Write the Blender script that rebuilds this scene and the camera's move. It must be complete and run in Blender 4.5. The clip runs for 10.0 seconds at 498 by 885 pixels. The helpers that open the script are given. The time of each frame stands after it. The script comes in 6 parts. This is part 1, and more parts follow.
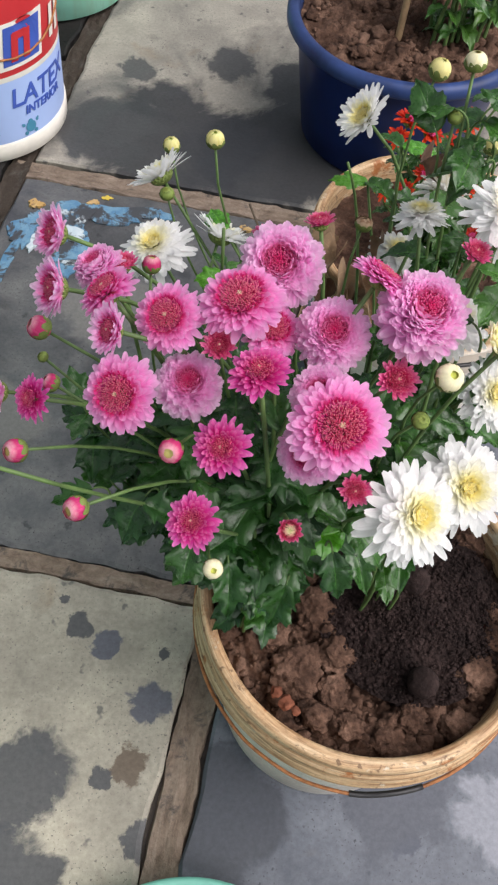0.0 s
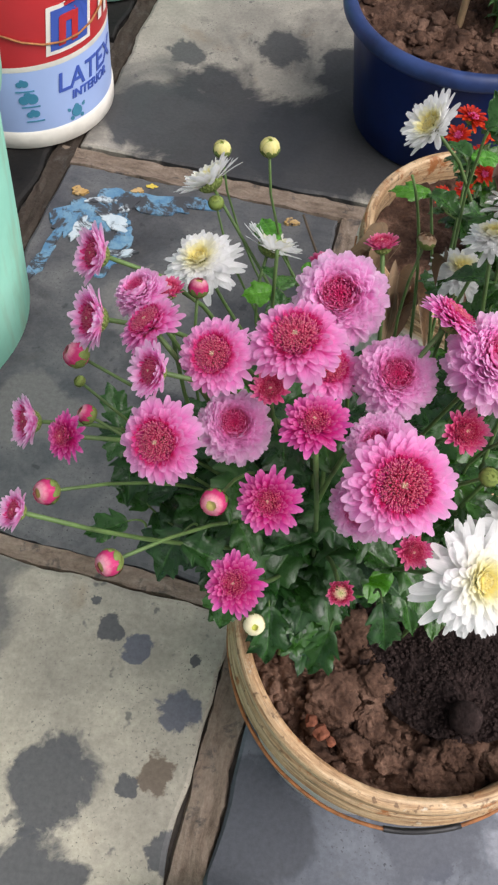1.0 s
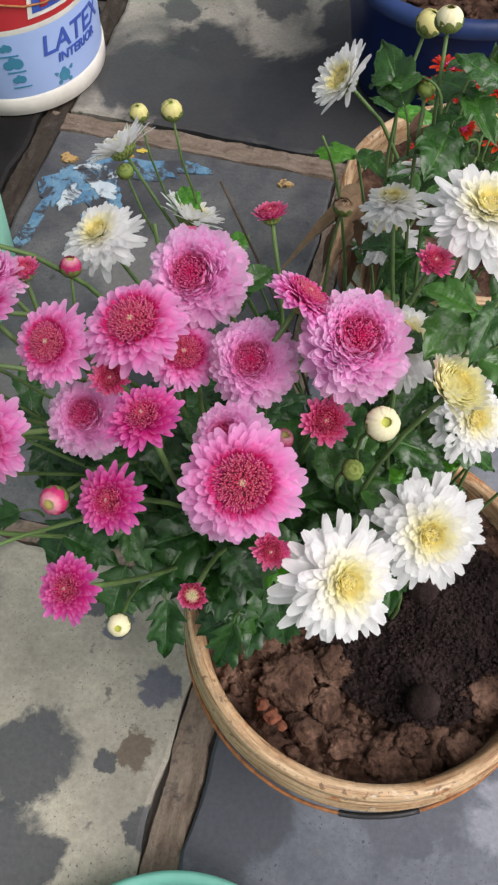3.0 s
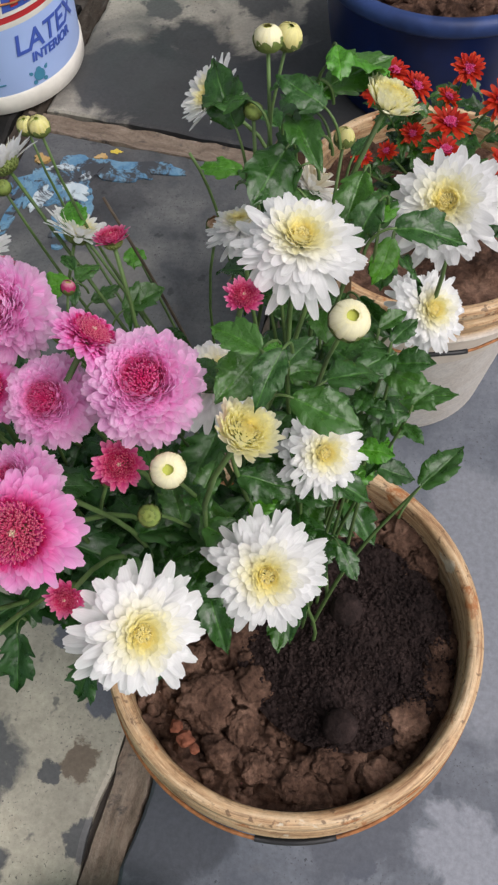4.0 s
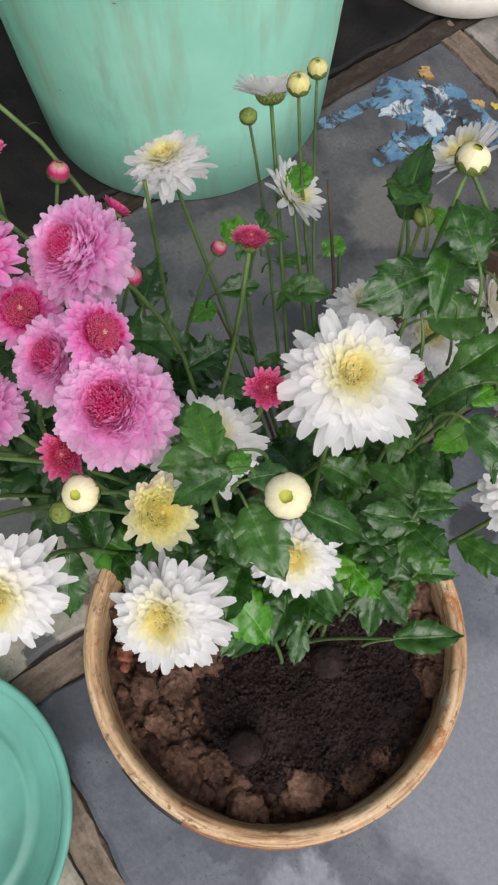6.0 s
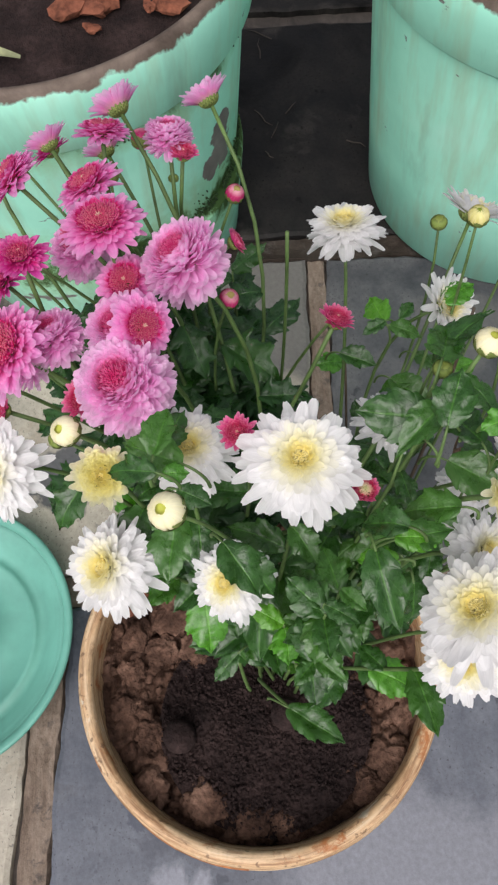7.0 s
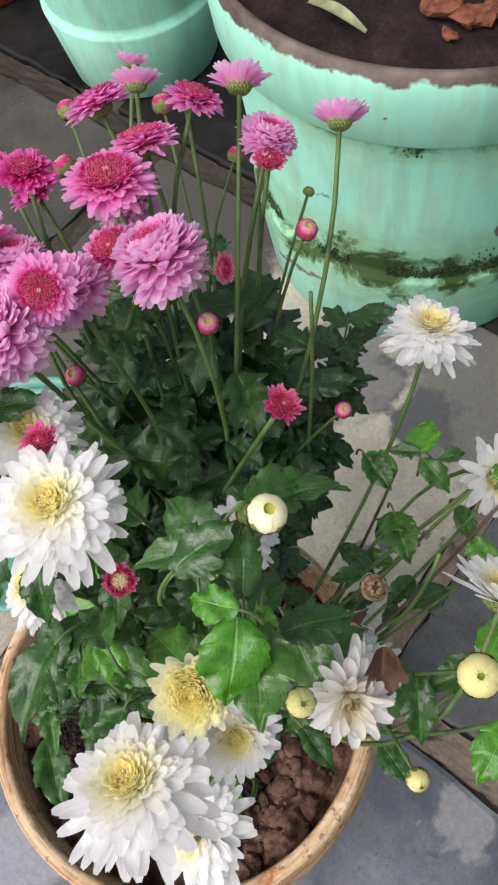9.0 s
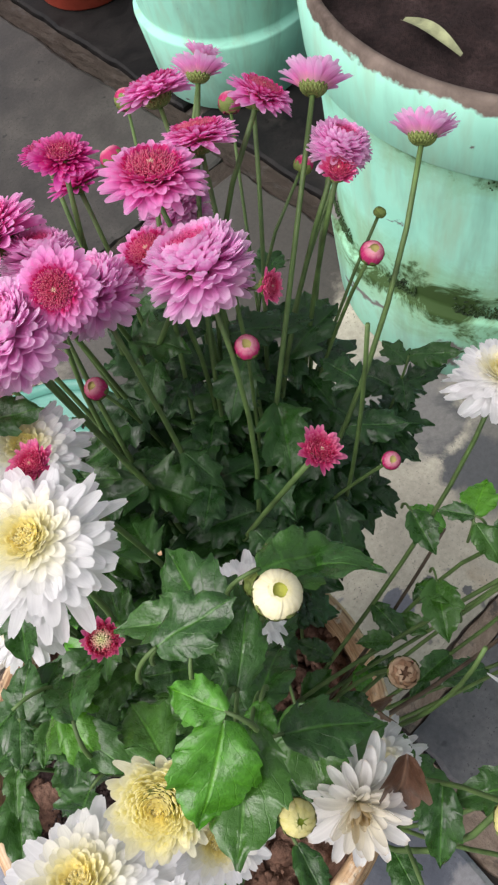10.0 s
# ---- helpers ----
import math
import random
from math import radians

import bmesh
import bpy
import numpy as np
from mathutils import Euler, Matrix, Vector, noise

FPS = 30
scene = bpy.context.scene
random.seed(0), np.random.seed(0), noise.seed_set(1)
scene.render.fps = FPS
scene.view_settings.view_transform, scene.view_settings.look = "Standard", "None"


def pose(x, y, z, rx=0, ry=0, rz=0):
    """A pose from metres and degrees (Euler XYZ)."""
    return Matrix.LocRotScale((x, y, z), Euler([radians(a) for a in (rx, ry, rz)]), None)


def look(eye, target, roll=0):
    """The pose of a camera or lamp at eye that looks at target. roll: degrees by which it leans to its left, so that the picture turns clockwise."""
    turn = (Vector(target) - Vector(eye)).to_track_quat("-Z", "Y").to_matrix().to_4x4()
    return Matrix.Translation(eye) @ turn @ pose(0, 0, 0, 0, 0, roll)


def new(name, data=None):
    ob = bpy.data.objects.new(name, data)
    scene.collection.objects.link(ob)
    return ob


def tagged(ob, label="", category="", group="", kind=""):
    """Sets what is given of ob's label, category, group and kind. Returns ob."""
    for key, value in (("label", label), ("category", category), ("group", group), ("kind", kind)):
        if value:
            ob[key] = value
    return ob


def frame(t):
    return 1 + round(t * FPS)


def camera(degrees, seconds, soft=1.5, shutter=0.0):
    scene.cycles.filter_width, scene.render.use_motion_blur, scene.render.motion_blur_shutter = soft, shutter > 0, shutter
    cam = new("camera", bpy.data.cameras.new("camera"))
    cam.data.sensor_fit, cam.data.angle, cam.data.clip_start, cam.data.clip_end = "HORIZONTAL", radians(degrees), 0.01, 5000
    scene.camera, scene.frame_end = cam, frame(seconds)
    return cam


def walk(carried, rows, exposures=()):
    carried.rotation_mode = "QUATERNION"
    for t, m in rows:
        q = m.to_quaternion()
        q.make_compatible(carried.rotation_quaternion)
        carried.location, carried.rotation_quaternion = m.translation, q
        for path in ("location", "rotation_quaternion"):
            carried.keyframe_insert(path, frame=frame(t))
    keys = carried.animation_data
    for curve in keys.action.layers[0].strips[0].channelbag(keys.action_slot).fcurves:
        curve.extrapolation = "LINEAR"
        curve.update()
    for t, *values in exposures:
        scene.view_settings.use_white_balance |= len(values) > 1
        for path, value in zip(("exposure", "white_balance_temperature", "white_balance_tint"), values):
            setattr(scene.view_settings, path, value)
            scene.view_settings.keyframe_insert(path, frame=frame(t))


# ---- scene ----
cam = camera(34.3, 10.0, 2.3)
PATH = [
    (0, (-0.001, -0.004, 0.959), (0.104, 1.053, -0.736), 6.8),
    (0.5, (-0.004, 0.017, 0.946), (0.057, 1.043, -0.769), 6.0),
    (1, (-0.007, 0.035, 0.948), (0.013, 1.05, -0.775), 4.9),
    (1.5, (0.001, 0.05, 0.945), (-0.007, 1.063, -0.78), 4.0),
    (2, (0.011, 0.055, 0.939), (-0.022, 1.039, -0.802), 3.4),
    (2.5, (0.03, 0.058, 0.933), (-0.027, 1.008, -0.826), 1.5),
    (3, (0.065, 0.06, 0.935), (-0.012, 0.99, -0.834), -1.0),
    (3.2, (0.081, 0.064, 0.934), (0.0, 0.992, -0.836), -1.7),
    (4.3, (0.159, 0.1, 0.927), (-0.004, 0.991, -0.856), -3.6),
    (4.5, (0.166, 0.108, 0.925), (-0.03, 0.975, -0.866), -2.9),
    (5, (0.182, 0.121, 0.92), (-0.13, 0.911, -0.891), -1.8),
    (5.2, (0.19, 0.128, 0.925), (-0.177, 0.896, -0.885), -1.5),
    (6.3, (0.2, 0.214, 0.948), (-0.408, 0.589, -0.92), -3.9),
    (6.5, (0.211, 0.236, 0.958), (-0.476, 0.523, -0.898), -5.7),
    (7, (0.247, 0.255, 0.977), (-0.563, 0.338, -0.85), -6.1),
    (7.5, (0.217, 0.293, 0.961), (-0.584, 0.278, -0.871), -3.5),
    (8, (0.212, 0.325, 0.942), (-0.559, 0.148, -0.895), -5.3),
    (8.5, (0.206, 0.372, 0.935), (-0.527, -0.049, -0.877), -10.6),
    (9, (0.184, 0.403, 0.934), (-0.53, -0.163, -0.846), -12.6),
    (9.5, (0.163, 0.406, 0.91), (-0.541, -0.239, -0.848), -12.3),
    (10, (0.159, 0.393, 0.9), (-0.53, -0.297, -0.847), -12.0),
]
walk(cam, [(t, look(eye, target, roll)) for t, eye, target, roll in PATH], exposures=[(0, 0.46, 6500, 12), (2.5, 0.33, 6500, 12), (4.5, 0.06, 6500, 12), (6.5, 0.09, 6500, 13), (7.4, 0.29, 6500, 14), (8.5, 0.33, 6500, 14), (10, 0.42, 6500, 15)])

# ---- light ----
world = bpy.data.worlds.new("overcast_sky")
scene.world = world
world.use_nodes = True
sky = world.node_tree.nodes.new("ShaderNodeTexSky")
sky.sky_type, sky.sun_disc = "NISHITA", False
sky.sun_elevation, sky.sun_rotation = radians(53), radians(123)
sky.air_density, sky.dust_density, sky.ozone_density = 1.0, 4.0, 1.0
world.node_tree.nodes["Background"].inputs[1].default_value = 0.115
cloud = world.node_tree.nodes.new("ShaderNodeHueSaturation")
cloud.inputs["Saturation"].default_value = 0.35
world.node_tree.links.new(sky.outputs[0], cloud.inputs["Color"])
world.node_tree.links.new(cloud.outputs[0], world.node_tree.nodes["Background"].inputs[0])
sun = new("sun", bpy.data.lights.new("sun", "SUN"))
sun.data.energy, sun.data.angle, sun.data.color = 2.2, radians(60), (1.0, 0.955, 0.955)
sun.matrix_world = look((0.76, -0.24, 1.0), (0, 0, 0))


# ---- materials ----
class Mat:
    """A node material with a Principled surface and short helpers."""

    def __init__(self, name, rough=0.6, spec=0.5):
        self.m = bpy.data.materials.new(name)
        self.m.use_nodes = True
        self.t = self.m.node_tree
        self.b = self.t.nodes["Principled BSDF"]
        self.b.inputs["Roughness"].default_value = rough
        self.b.inputs["Specular IOR Level"].default_value = spec

    def n(self, kind, **sets):
        node = self.t.nodes.new(kind)
        for k, v in sets.items():
            node.inputs[k.replace("_", " ")].default_value = v
        return node

    def ln(self, a, b):
        self.t.links.new(a, b)

    def coord(self, which="Object"):
        return self.n("ShaderNodeTexCoord").outputs[which]

    def noise(self, vec, scale, detail=4.0, rough=0.55, dist=0.0):
        node = self.n("ShaderNodeTexNoise", Scale=scale, Detail=detail, Roughness=rough, Distortion=dist)
        self.ln(vec, node.inputs["Vector"])
        return node.outputs["Fac"]

    def ramp(self, fac, *stops):
        node = self.n("ShaderNodeValToRGB")
        e = node.color_ramp.elements
        while len(e) < len(stops):
            e.new(0.5)
        for el, (p, c) in zip(e, stops):
            el.position, el.color = p, ((*c, 1.0) if len(c) == 3 else c)
        self.ln(fac, node.inputs[0])
        return node.outputs[0]

    def step(self, fac, lo, hi):
        node = self.n("ShaderNodeMapRange")
        node.inputs[1].default_value, node.inputs[2].default_value = lo, hi
        self.ln(fac, node.inputs[0])
        return node.outputs[0]

    def math(self, op, a, b=None):
        node = self.n("ShaderNodeMath")
        node.operation = op
        for i, v in enumerate((a, b)):
            if v is None:
                continue
            if isinstance(v, (int, float)):
                node.inputs[i].default_value = v
            else:
                self.ln(v, node.inputs[i])
        return node.outputs[0]

    def mix(self, fac, a, b, how="MIX"):
        node = self.n("ShaderNodeMix")
        node.data_type, node.blend_type = "RGBA", how
        for i, v in ((0, fac), (6, a), (7, b)):
            if isinstance(v, (int, float)):
                node.inputs[i].default_value = v
            elif isinstance(v, tuple):
                node.inputs[i].default_value = (*v, 1.0)
            else:
                self.ln(v, node.inputs[i])
        return node.outputs[2]

    def color(self, c):
        if isinstance(c, tuple):
            self.b.inputs["Base Color"].default_value = (*c, 1.0)
        else:
            self.ln(c, self.b.inputs["Base Color"])

    def rough(self, r):
        self.ln(r, self.b.inputs["Roughness"])

    def bump(self, h, strength=0.4, dist=0.002):
        node = self.n("ShaderNodeBump", Strength=strength, Distance=dist)
        self.ln(h, node.inputs["Height"])
        self.ln(node.outputs[0], self.b.inputs["Normal"])

    def sheer(self, share, tint):
        """Lets part of the light through, as leaves and petals do."""
        tr = self.n("ShaderNodeBsdfTranslucent")
        if isinstance(tint, tuple):
            tr.inputs[0].default_value = (*tint, 1.0)
        else:
            self.ln(tint, tr.inputs[0])
        mx = self.n("ShaderNodeMixShader")
        mx.inputs[0].default_value = share
        self.ln(self.b.outputs[0], mx.inputs[1])
        self.ln(tr.outputs[0], mx.inputs[2])
        self.ln(mx.outputs[0], self.t.nodes["Material Output"].inputs[0])

    def sep(self, vec):
        node = self.n("ShaderNodeSeparateXYZ")
        self.ln(vec, node.inputs[0])
        return node.outputs

    def rand(self):
        return self.n("ShaderNodeObjectInfo").outputs["Random"]


def slab_mat(name, base, dark, pale, cut, blot=3.2, rough=0.55, spills=(), spec=0.35):
    """Worn stone: base tone, dark blotches with ragged edges, pale scuffs, pits."""
    k = Mat(name, rough, spec)
    geo = k.n("ShaderNodeNewGeometry").outputs["Position"]
    big = k.noise(geo, blot, 6, 0.6, 0.6)
    mid = k.noise(geo, 14.0, 6, 0.65, 0.3)
    fine = k.noise(geo, 160.0, 5, 0.7)
    c = k.mix(k.step(mid, 0.35, 0.7), base, pale)
    wash = k.noise(geo, 1.7 * blot, 4, 0.55, 0.4)
    c = k.mix(0.75, c, k.ramp(wash, (0.3, (0.62, 0.62, 0.64)), (0.5, (1.0, 1.0, 1.0)), (0.7, (1.28, 1.27, 1.24))), "MULTIPLY")
    c = k.mix(k.step(big, cut, cut + 0.13), c, dark)
    rust = k.step(k.noise(geo, 9.0, 5, 0.6, 0.5), 0.60, 0.74)
    c = k.mix(k.math("MULTIPLY", rust, 0.5), c, (0.20, 0.135, 0.075) if base[0] > 0.15 else (0.09, 0.08, 0.07))
    spots = k.step(k.noise(geo, 38.0, 3, 0.5), 0.66, 0.71)
    c = k.mix(k.math("MULTIPLY", spots, 0.7), c, dark)
    specks = k.math("MULTIPLY", k.step(k.noise(geo, 290.0, 2, 0.5), 0.63, 0.68), k.step(mid, 0.38, 0.6))
    c = k.mix(k.math("MULTIPLY", specks, 0.8), c, tuple(0.6 * v for v in dark))
    # Each entry sets a local tone, darker or paler, inside a ragged edge.
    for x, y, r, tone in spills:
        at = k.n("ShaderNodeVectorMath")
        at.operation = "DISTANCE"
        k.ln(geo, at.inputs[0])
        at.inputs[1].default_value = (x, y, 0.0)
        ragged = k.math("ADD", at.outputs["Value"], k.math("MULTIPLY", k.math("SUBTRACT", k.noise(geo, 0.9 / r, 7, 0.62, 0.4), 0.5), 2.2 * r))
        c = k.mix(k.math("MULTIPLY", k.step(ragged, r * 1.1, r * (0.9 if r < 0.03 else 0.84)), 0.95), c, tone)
    grain = k.ramp(fine, (0.25, (0.72, 0.72, 0.72)), (0.75, (1.25, 1.25, 1.25)))
    c = k.mix(0.8, c, grain, "MULTIPLY")
    k.color(c)
    k.rough(k.ramp(mid, (0.3, (rough - 0.12,) * 3), (0.7, (rough + 0.2,) * 3)))
    k.bump(k.math("ADD", fine, k.math("MULTIPLY", mid, 2.0)), 0.35, 0.0012)
    return k.m


BLUEGREY, BROWNISH, SOOT = (0.10, 0.105, 0.13), (0.13, 0.10, 0.075), (0.075, 0.077, 0.082)
M_LIGHT = slab_mat("worn_pale_stone", (0.285, 0.263, 0.213), SOOT, (0.42, 0.388, 0.315), 0.64, 3.2, 0.6, [(-0.148, 0.323, 0.017, SOOT), (-0.112, 0.301, 0.017, BLUEGREY), (-0.169, 0.358, 0.006, SOOT), (-0.043, 0.291, 0.007, SOOT),
                   (-0.054, 0.233, 0.024, BLUEGREY), (-0.076, 0.165, 0.019, BROWNISH), (-0.104, 0.150, 0.012, SOOT), (-0.190, 0.150, 0.050, SOOT), (-0.19, 0.05, 0.05, SOOT), (-0.055, 0.09, 0.02, SOOT),
                   # Wide grey-brown entries make the slab darker towards the mint planters.
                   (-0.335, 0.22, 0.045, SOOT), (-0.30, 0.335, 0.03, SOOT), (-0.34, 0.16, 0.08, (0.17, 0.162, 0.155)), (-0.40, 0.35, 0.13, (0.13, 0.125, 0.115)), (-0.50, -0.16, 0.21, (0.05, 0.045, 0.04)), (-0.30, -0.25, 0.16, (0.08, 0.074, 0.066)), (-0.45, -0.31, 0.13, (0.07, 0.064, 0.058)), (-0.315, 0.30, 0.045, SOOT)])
M_SLATE = slab_mat("blue_grey_slate", (0.084, 0.094, 0.115), (0.05, 0.056, 0.07), (0.155, 0.167, 0.192), 0.6, 2.6, 0.42, [(0.225, 0.095, 0.02, (0.07, 0.078, 0.10)), (0.31, 0.383, 0.018, (0.08, 0.088, 0.11)), (0.105, 0.505, 0.035, (0.22, 0.22, 0.225)), (0.201, 0.548, 0.03, (0.04, 0.042, 0.048)), (0.02, 0.12, 0.07, (0.055, 0.06, 0.072)), (0.43, 0.40, 0.18, (0.19, 0.20, 0.225)), (0.34, 0.11, 0.05, (0.22, 0.23, 0.26)), (0.22, 0.14, 0.06, (0.075, 0.082, 0.10)), (0.05, 0.53, 0.04, (0.26, 0.265, 0.27))])
M_DARK = slab_mat("dark_slate", (0.046, 0.043, 0.039), (0.02, 0.02, 0.02), (0.078, 0.072, 0.064), 0.58, 3.0, 0.5, (), 0.25)
M_GREY = slab_mat("mottled_grey_stone", (0.062, 0.065, 0.071), (0.03, 0.032, 0.036), (0.13, 0.13, 0.13), 0.56, 4.2, 0.5, [(-0.16, 0.83, 0.07, (0.15, 0.145, 0.14)), (-0.30, 0.62, 0.06, (0.12, 0.118, 0.115)), (-0.12, 0.62, 0.05, (0.035, 0.037, 0.042))], 0.25)
M_MIXED = slab_mat("stained_stone", (0.25, 0.23, 0.195), (0.05, 0.05, 0.054), (0.34, 0.315, 0.265), 0.52, 3.1, 0.5, [(-0.06, 1.22, 0.16, (0.03, 0.031, 0.035)), (0.10, 1.20, 0.16, (0.028, 0.03, 0.034)), (-0.2, 1.25, 0.09, (0.05, 0.05, 0.052)), (0.02, 1.47, 0.05, (0.06, 0.06, 0.06)), (0.16, 1.42, 0.07, (0.05, 0.05, 0.052)), (-0.16, 1.44, 0.035, (0.07, 0.07, 0.07))])
# Colour holds dark wet stone plus the deep shade between the planters.
M_BLACK = slab_mat("shaded_wet_black_stone", (0.010, 0.010, 0.010), (0.004, 0.004, 0.004), (0.026, 0.024, 0.022), 0.55, 5.0, 0.55, (), 0.13)


def joint_mat():
    k = Mat("cement_joint", 0.8)
    geo = k.n("ShaderNodeNewGeometry").outputs["Position"]
    a = k.noise(geo, 16.0, 8, 0.65, 0.8)
    c = k.ramp(a, (0.3, (0.03, 0.026, 0.022)), (0.5, (0.07, 0.058, 0.048)), (0.72, (0.13, 0.11, 0.09)))
    k.color(c)
    k.bump(k.math("ADD", a, k.noise(geo, 120.0, 4, 0.7)), 0.6, 0.003)
    return k.m


M_JOINT = joint_mat()


def strip_mat(name, k0):
    """Old cement trowelled along a joint: brown, streaked lengthwise, with dark cracks."""
    k = Mat(name, 0.8, 0.2)
    x, y, z = k.sep(k.coord())
    st = k.n("ShaderNodeCombineXYZ")
    k.ln(k.math("MULTIPLY", x, 9.0), st.inputs[0]), k.ln(k.math("MULTIPLY", y, 30.0), st.inputs[1])
    a = k.noise(st.outputs[0], 1.5, 8, 0.72, 1.2)
    b = k.noise(k.coord(), 24.0, 6, 0.7, 0.4)
    g = k.noise(k.coord(), 220.0, 4, 0.7)
    c = k.ramp(a, (0.28, (0.06 * k0, 0.045 * k0, 0.033 * k0)), (0.42, (0.16 * k0, 0.12 * k0, 0.09 * k0)), (0.6, (0.235 * k0, 0.185 * k0, 0.145 * k0)), (0.8, (0.31 * k0, 0.26 * k0, 0.21 * k0)))
    c = k.mix(k.step(b, 0.56, 0.66), c, (0.07, 0.062, 0.055))
    c = k.mix(0.8, c, k.ramp(g, (0.3, (0.75,) * 3), (0.7, (1.2,) * 3)), "MULTIPLY")
    k.color(c)
    k.bump(k.math("ADD", k.math("MULTIPLY", a, 2.0), g), 0.6, 0.002)
    return k.m


# Second strip: dirtier cement, its colour also darkened for shade by the planters.
M_STRIP, M_SHADESTRIP = strip_mat("streaked_cement", 1.0), strip_mat("dirty_shaded_cement", 0.22)


def soil_mat(name, lo, mid, hi):
    k = Mat(name, 0.95, 0.2)
    geo = k.n("ShaderNodeNewGeometry").outputs["Position"]
    a = k.noise(geo, 22.0, 5, 0.6)
    f = k.noise(geo, 210.0, 4, 0.7)
    c = k.ramp(a, (0.3, lo), (0.5, mid), (0.72, hi))
    c = k.mix(0.9, c, k.ramp(f, (0.3, (0.5,) * 3), (0.7, (1.5,) * 3)), "MULTIPLY")
    k.color(c)
    k.bump(f, 1.0, 0.003)
    return k.m


M_SOIL = soil_mat("crumbly_brown_soil", (0.03, 0.016, 0.011), (0.10, 0.056, 0.038), (0.25, 0.15, 0.105))
M_COMPOST = soil_mat("dark_compost", (0.012, 0.0075, 0.007), (0.024, 0.015, 0.0135), (0.048, 0.031, 0.028))


def bucket_mat():
    k = Mat("weathered_cream_plastic", 0.6)
    co = k.coord()
    x, y, z = k.sep(co)
    ang = k.math("ARCTAN2", y, x)
    st = k.n("ShaderNodeCombineXYZ")
    rad = k.math("SQRT", k.math("ADD", k.math("MULTIPLY", x, x), k.math("MULTIPLY", y, y)))
    k.ln(k.math("MULTIPLY", ang, 0.07), st.inputs[0]), k.ln(k.math("MULTIPLY", k.math("SUBTRACT", z, rad), 7.0), st.inputs[1])
    a = k.noise(st.outputs[0], 26.0, 7, 0.7, 0.3)
    b = k.noise(co, 30.0, 6, 0.7, 0.3)
    g = k.noise(co, 230.0, 4, 0.7)
    c = k.ramp(a, (0.28, (0.11, 0.05, 0.02)), (0.38, (0.32, 0.175, 0.08)), (0.48, (0.54, 0.355, 0.19)), (0.62, (0.66, 0.49, 0.30)), (0.8, (0.73, 0.61, 0.44)))
    c = k.mix(k.math("MULTIPLY", k.step(k.noise(st.outputs[0], 60.0, 5, 0.7, 0.2), 0.52, 0.62), 0.6), c, (0.16, 0.085, 0.04))
    c = k.mix(k.step(b, 0.575, 0.64), c, (0.36, 0.135, 0.04))
    c = k.mix(k.math("MULTIPLY", k.step(k.noise(co, 150.0, 3, 0.5), 0.62, 0.68), 0.7), c, (0.10, 0.05, 0.025))
    c = k.mix(k.math("MULTIPLY", k.step(b, 0.38, 0.33), 0.7), c, (0.70, 0.66, 0.52))
    body = k.ramp(b, (0.3, (0.78, 0.70, 0.60)), (0.6, (0.90, 0.84, 0.75)))
    c = k.mix(k.step(z, 0.255, 0.248), c, body)
    c = k.mix(0.7, c, k.ramp(g, (0.3, (0.75,) * 3), (0.7, (1.15,) * 3)), "MULTIPLY")
    k.color(c)
    k.bump(k.math("ADD", a, k.math("MULTIPLY", g, 0.5)), 0.5, 0.0015)
    return k.m


M_BUCKET = bucket_mat()


